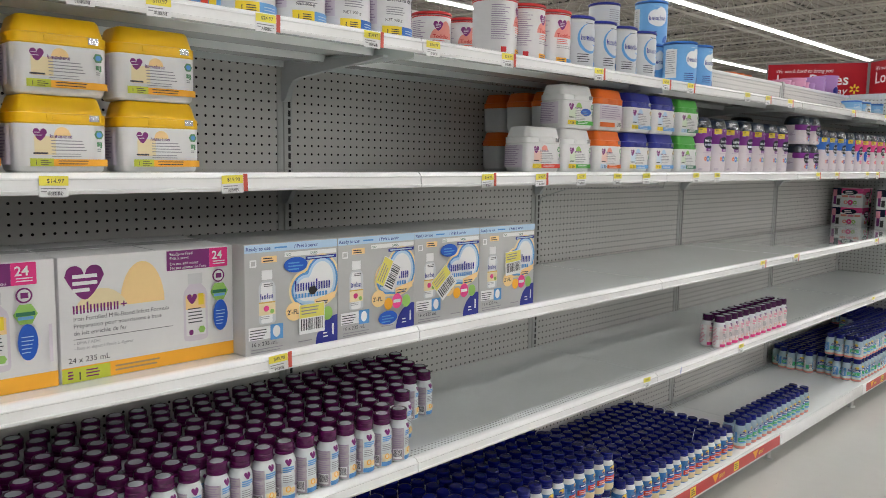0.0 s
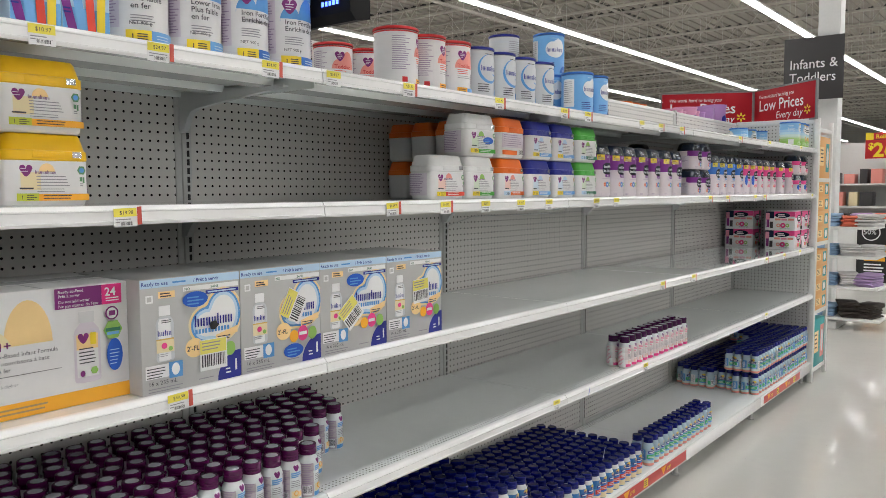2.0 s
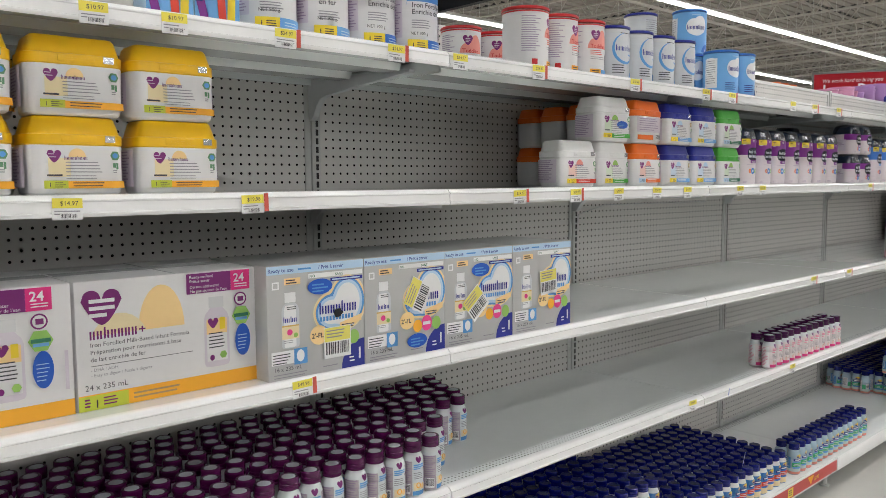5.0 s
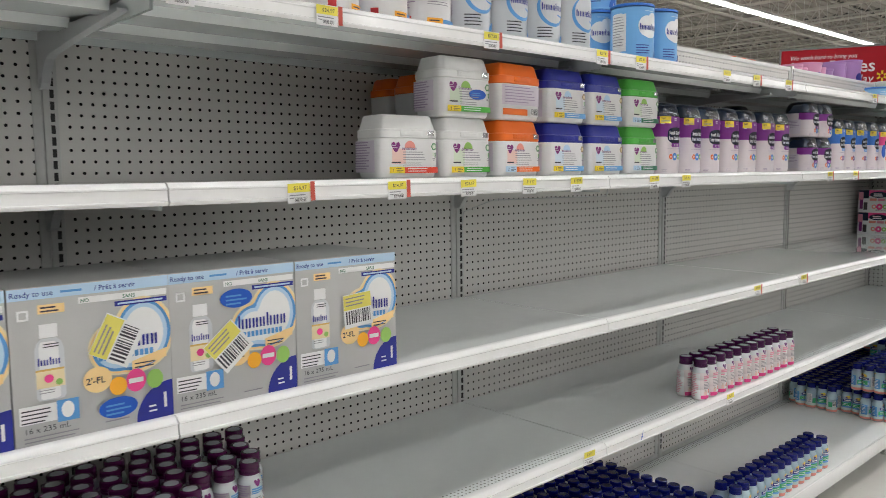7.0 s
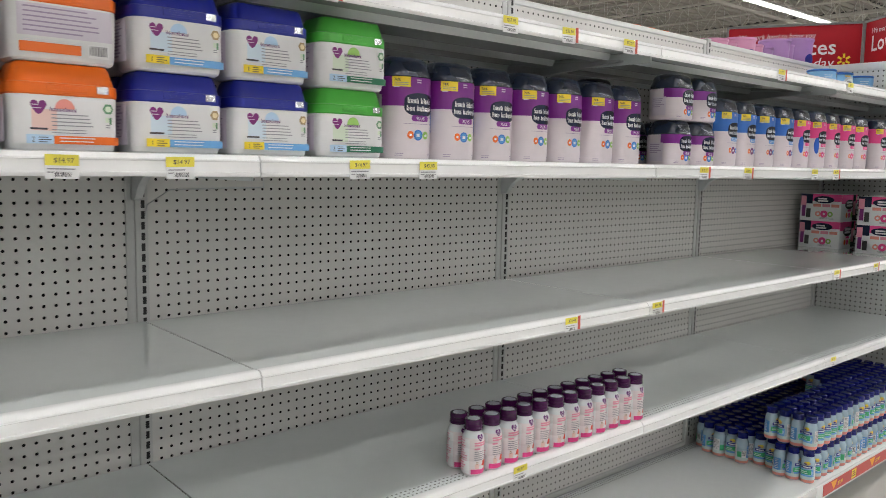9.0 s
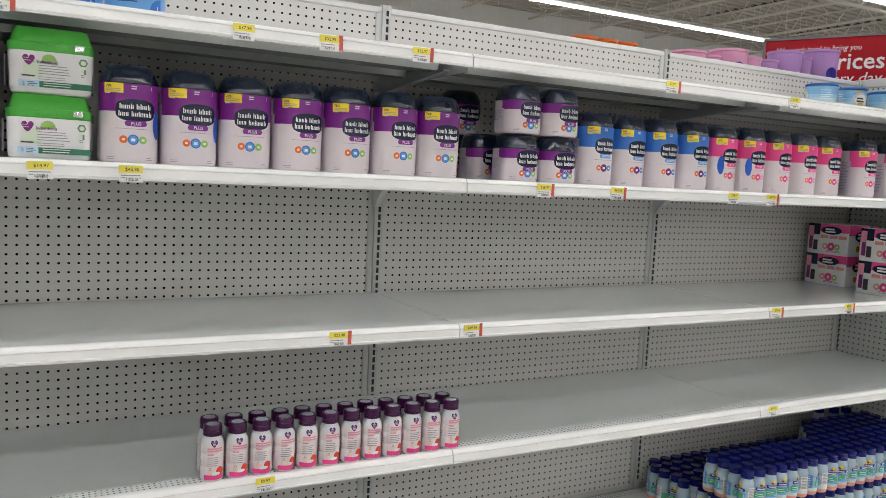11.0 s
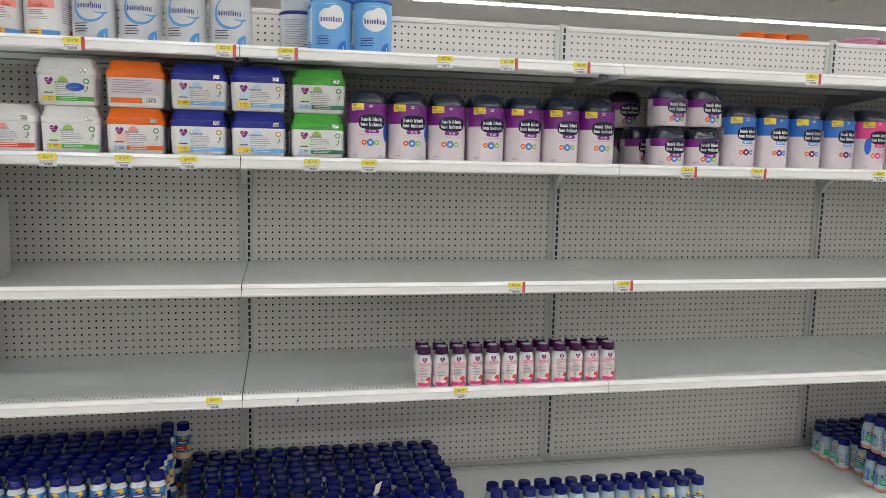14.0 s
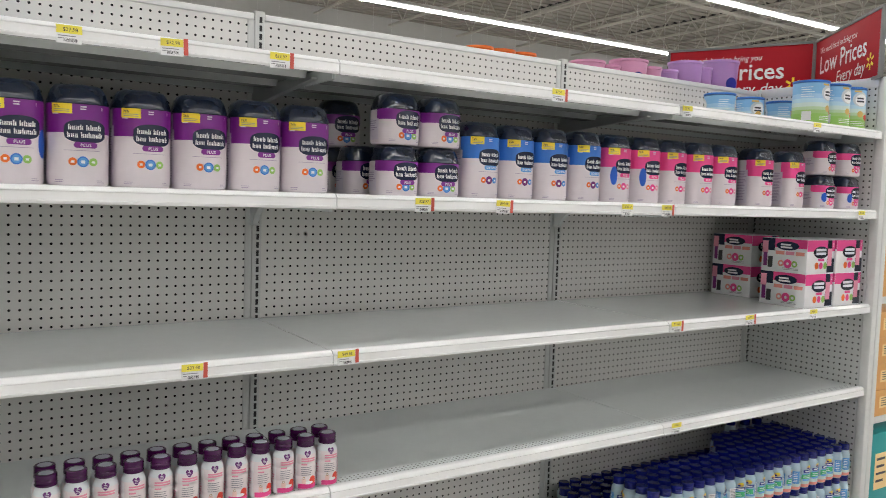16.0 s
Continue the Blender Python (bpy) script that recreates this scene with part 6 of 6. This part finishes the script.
k = 0
for z, row in zip(RZ, (("cloth_blue", "cloth_dark", "cloth_dark"), ("cloth_blue", "cloth_white", "cloth_lilac"), ("cloth_blue", "cloth_white", "cloth_white"), ("cloth_blue", "cloth_coral", "cloth_white"))):
    for j, m in enumerate(row):
        k += 1
        c = folded(0.2, 0.32, 6 if m != "cloth_dark" else 8, m, k, "pile of folded " + {"cloth_blue": "pale blue", "cloth_dark": "dark brown", "cloth_white": "off-white", "cloth_lilac": "lilac", "cloth_coral": "coral"}[m] + " clothes on the rack")
        c.matrix_basis = pose(-0.48 + 0.19 * j, 6.4 + 0.03 * (k % 2), z + 0.0005, 0, 0, 90 + 14 * (k % 3) - 12)
table = empty("display_table", "white display table with a black poster front and folded clothes", "table")
part("top", boxed(-1.6, 0.7, 10.0, 11.2, 0.98, 1.02, bevel=0.004), M["white_metal"], table)
part("body", boxed(-1.55, 0.65, 10.05, 11.15, 0.0, 0.98), M["white_metal"], table, smooth=0)
ps = thing("poster", boxed(-0.9, 0.1, 10.028, 10.046, 0.06, 0.97), M["black"], "black poster with yellow and white lettering on the table front", "poster", smooth=0)
pr = Print(FLAT, 0.0)
pr.oval(0.18, 0.83, 0.12, 0.12, "print_white", 16).oval(0.18, 0.83, 0.105, 0.105, "black", 16).text("50%", 0.08, 0.8, 0.1, "print_white")
pr.bars(0.1, 0.6, 0.5, "amber", 3, 0.09, 0.055, 2).bars(0.1, 0.36, 0.4, "print_white", 6, 0.045, 0.02, 3)
share("print", pr.mesh("print"), ps, pose(-0.9, 10.0265, 0, 0, 0, -90))
for j, m in enumerate(("cloth_dark", "cloth_lilac", "cloth_coral", "cloth_white", "cloth_dark")):
    k += 1
    folded(0.26, 0.4, 4, m, k, "pile of folded clothes on the display table").matrix_basis = pose(-1.2 + 0.3 * j, 10.35, 1.0205, 0, 0, 90)
unit = empty("far_shelf_unit", "white wall shelving with mixed goods and boxes", "shelving")
part("frame", boxed(-3.2, -0.9, 13.6, 13.65, 0, 2.3), M["white_metal"], unit, smooth=0)
for x in (-3.2, -0.95):
    part("side", boxed(x, x + 0.06, 13.0, 13.6, 0, 2.3), M["white_metal"], unit, smooth=0)
for z in (0.15, 0.7, 1.15, 1.55):
    part("shelf", boxed(-3.13, -0.96, 13.05, 13.59, z - 0.03, z), M["white_metal"], unit, smooth=0)
random.seed(9)
for z in (0.15, 0.7, 1.15, 1.55):
    x = -3.0
    while x < -1.2:
        w, h = random.uniform(0.12, 0.3), random.uniform(0.12, 0.3)
        thing("goods_box", boxed(-w / 2, w / 2, -0.15, 0.15, 0, h, bevel=0.006), M[random.choice(("red", "cream", "black", "paper_white", "salmon", "teal", "charcoal"))], "small coloured retail box on the far shelves", "box", "far boxes", smooth=30).matrix_basis = pose(x + w / 2, 13.3, z + 0.0005)
        x += w + random.uniform(0.02, 0.1)
bm = boxed(-0.2, 0.5, -0.01, 0.01, 0, 0.36, bevel=0.004)
rb = thing("price_board", bm, M["red"], "red and yellow price board on a post", "sign")
pr = Print(FLAT, 0.0112)
pr.rect(0.002, 0.262, 0.698, 0.268, "charcoal").text("Rollback", 0.13, 0.282, 0.075, "yellow", 0.03).text("$", 0.035, 0.13, 0.13, "yellow", 0.03).text("26", 0.1, 0.03, 0.27, "yellow", 0.03)
pr.rect(0.002, 0.262, 0.1, 0.36, "yellow")
share("lettering", pr.mesh("lettering"), rb, pose(-0.2, 0, 0, 0, 0, -90))
part("post", boxed(0.13, 0.17, 0.011, 0.04, -1.9, 0.3), M["white_metal"], rb, smooth=0)
rb.matrix_basis = pose(-0.61, 9.9, 1.877)


# ---- small screen on an arm above the top shelf ----
bm = bmesh.new()
prism(bm, [(-0.02, 0.0), (0.0, -0.02), (0.05, -0.01), (0.05, 0.25), (0.0, 0.27), (-0.02, 0.26)], "x", -0.24, 0.12)
M["tv_black"] = mat("matt_black_plastic", (0.006, 0.006, 0.007), 0.6, spec=0.2)
tv = thing("advert_screen", bm, M["tv_black"], "small black shelf-top advertising screen with blue indicator lights", "screen")
part("display", boxed(-0.225, 0.105, -0.0225, -0.0205, 0.055, 0.245), M["screen"], tv, "dark glossy display", smooth=0)
bm = bmesh.new()
for i in range(5):
    box(bm, 0.02 + 0.013 * i, 0.027 + 0.013 * i, -0.0225, -0.0205, 0.022, 0.033)
part("indicator_lights", bm, M["led"], tv, "row of blue indicator lights", smooth=0)
bm = bmesh.new()
box(bm, -0.525, -0.19, 0.01, 0.035, 0.03, 0.055)
box(bm, -0.525, -0.5, 0.01, 0.035, -0.14, 0.055)
part("arm", bm, M["black"], tv, "black mounting arm", smooth=0)
tv.matrix_basis = pose(-0.07, -1.15, 1.885)
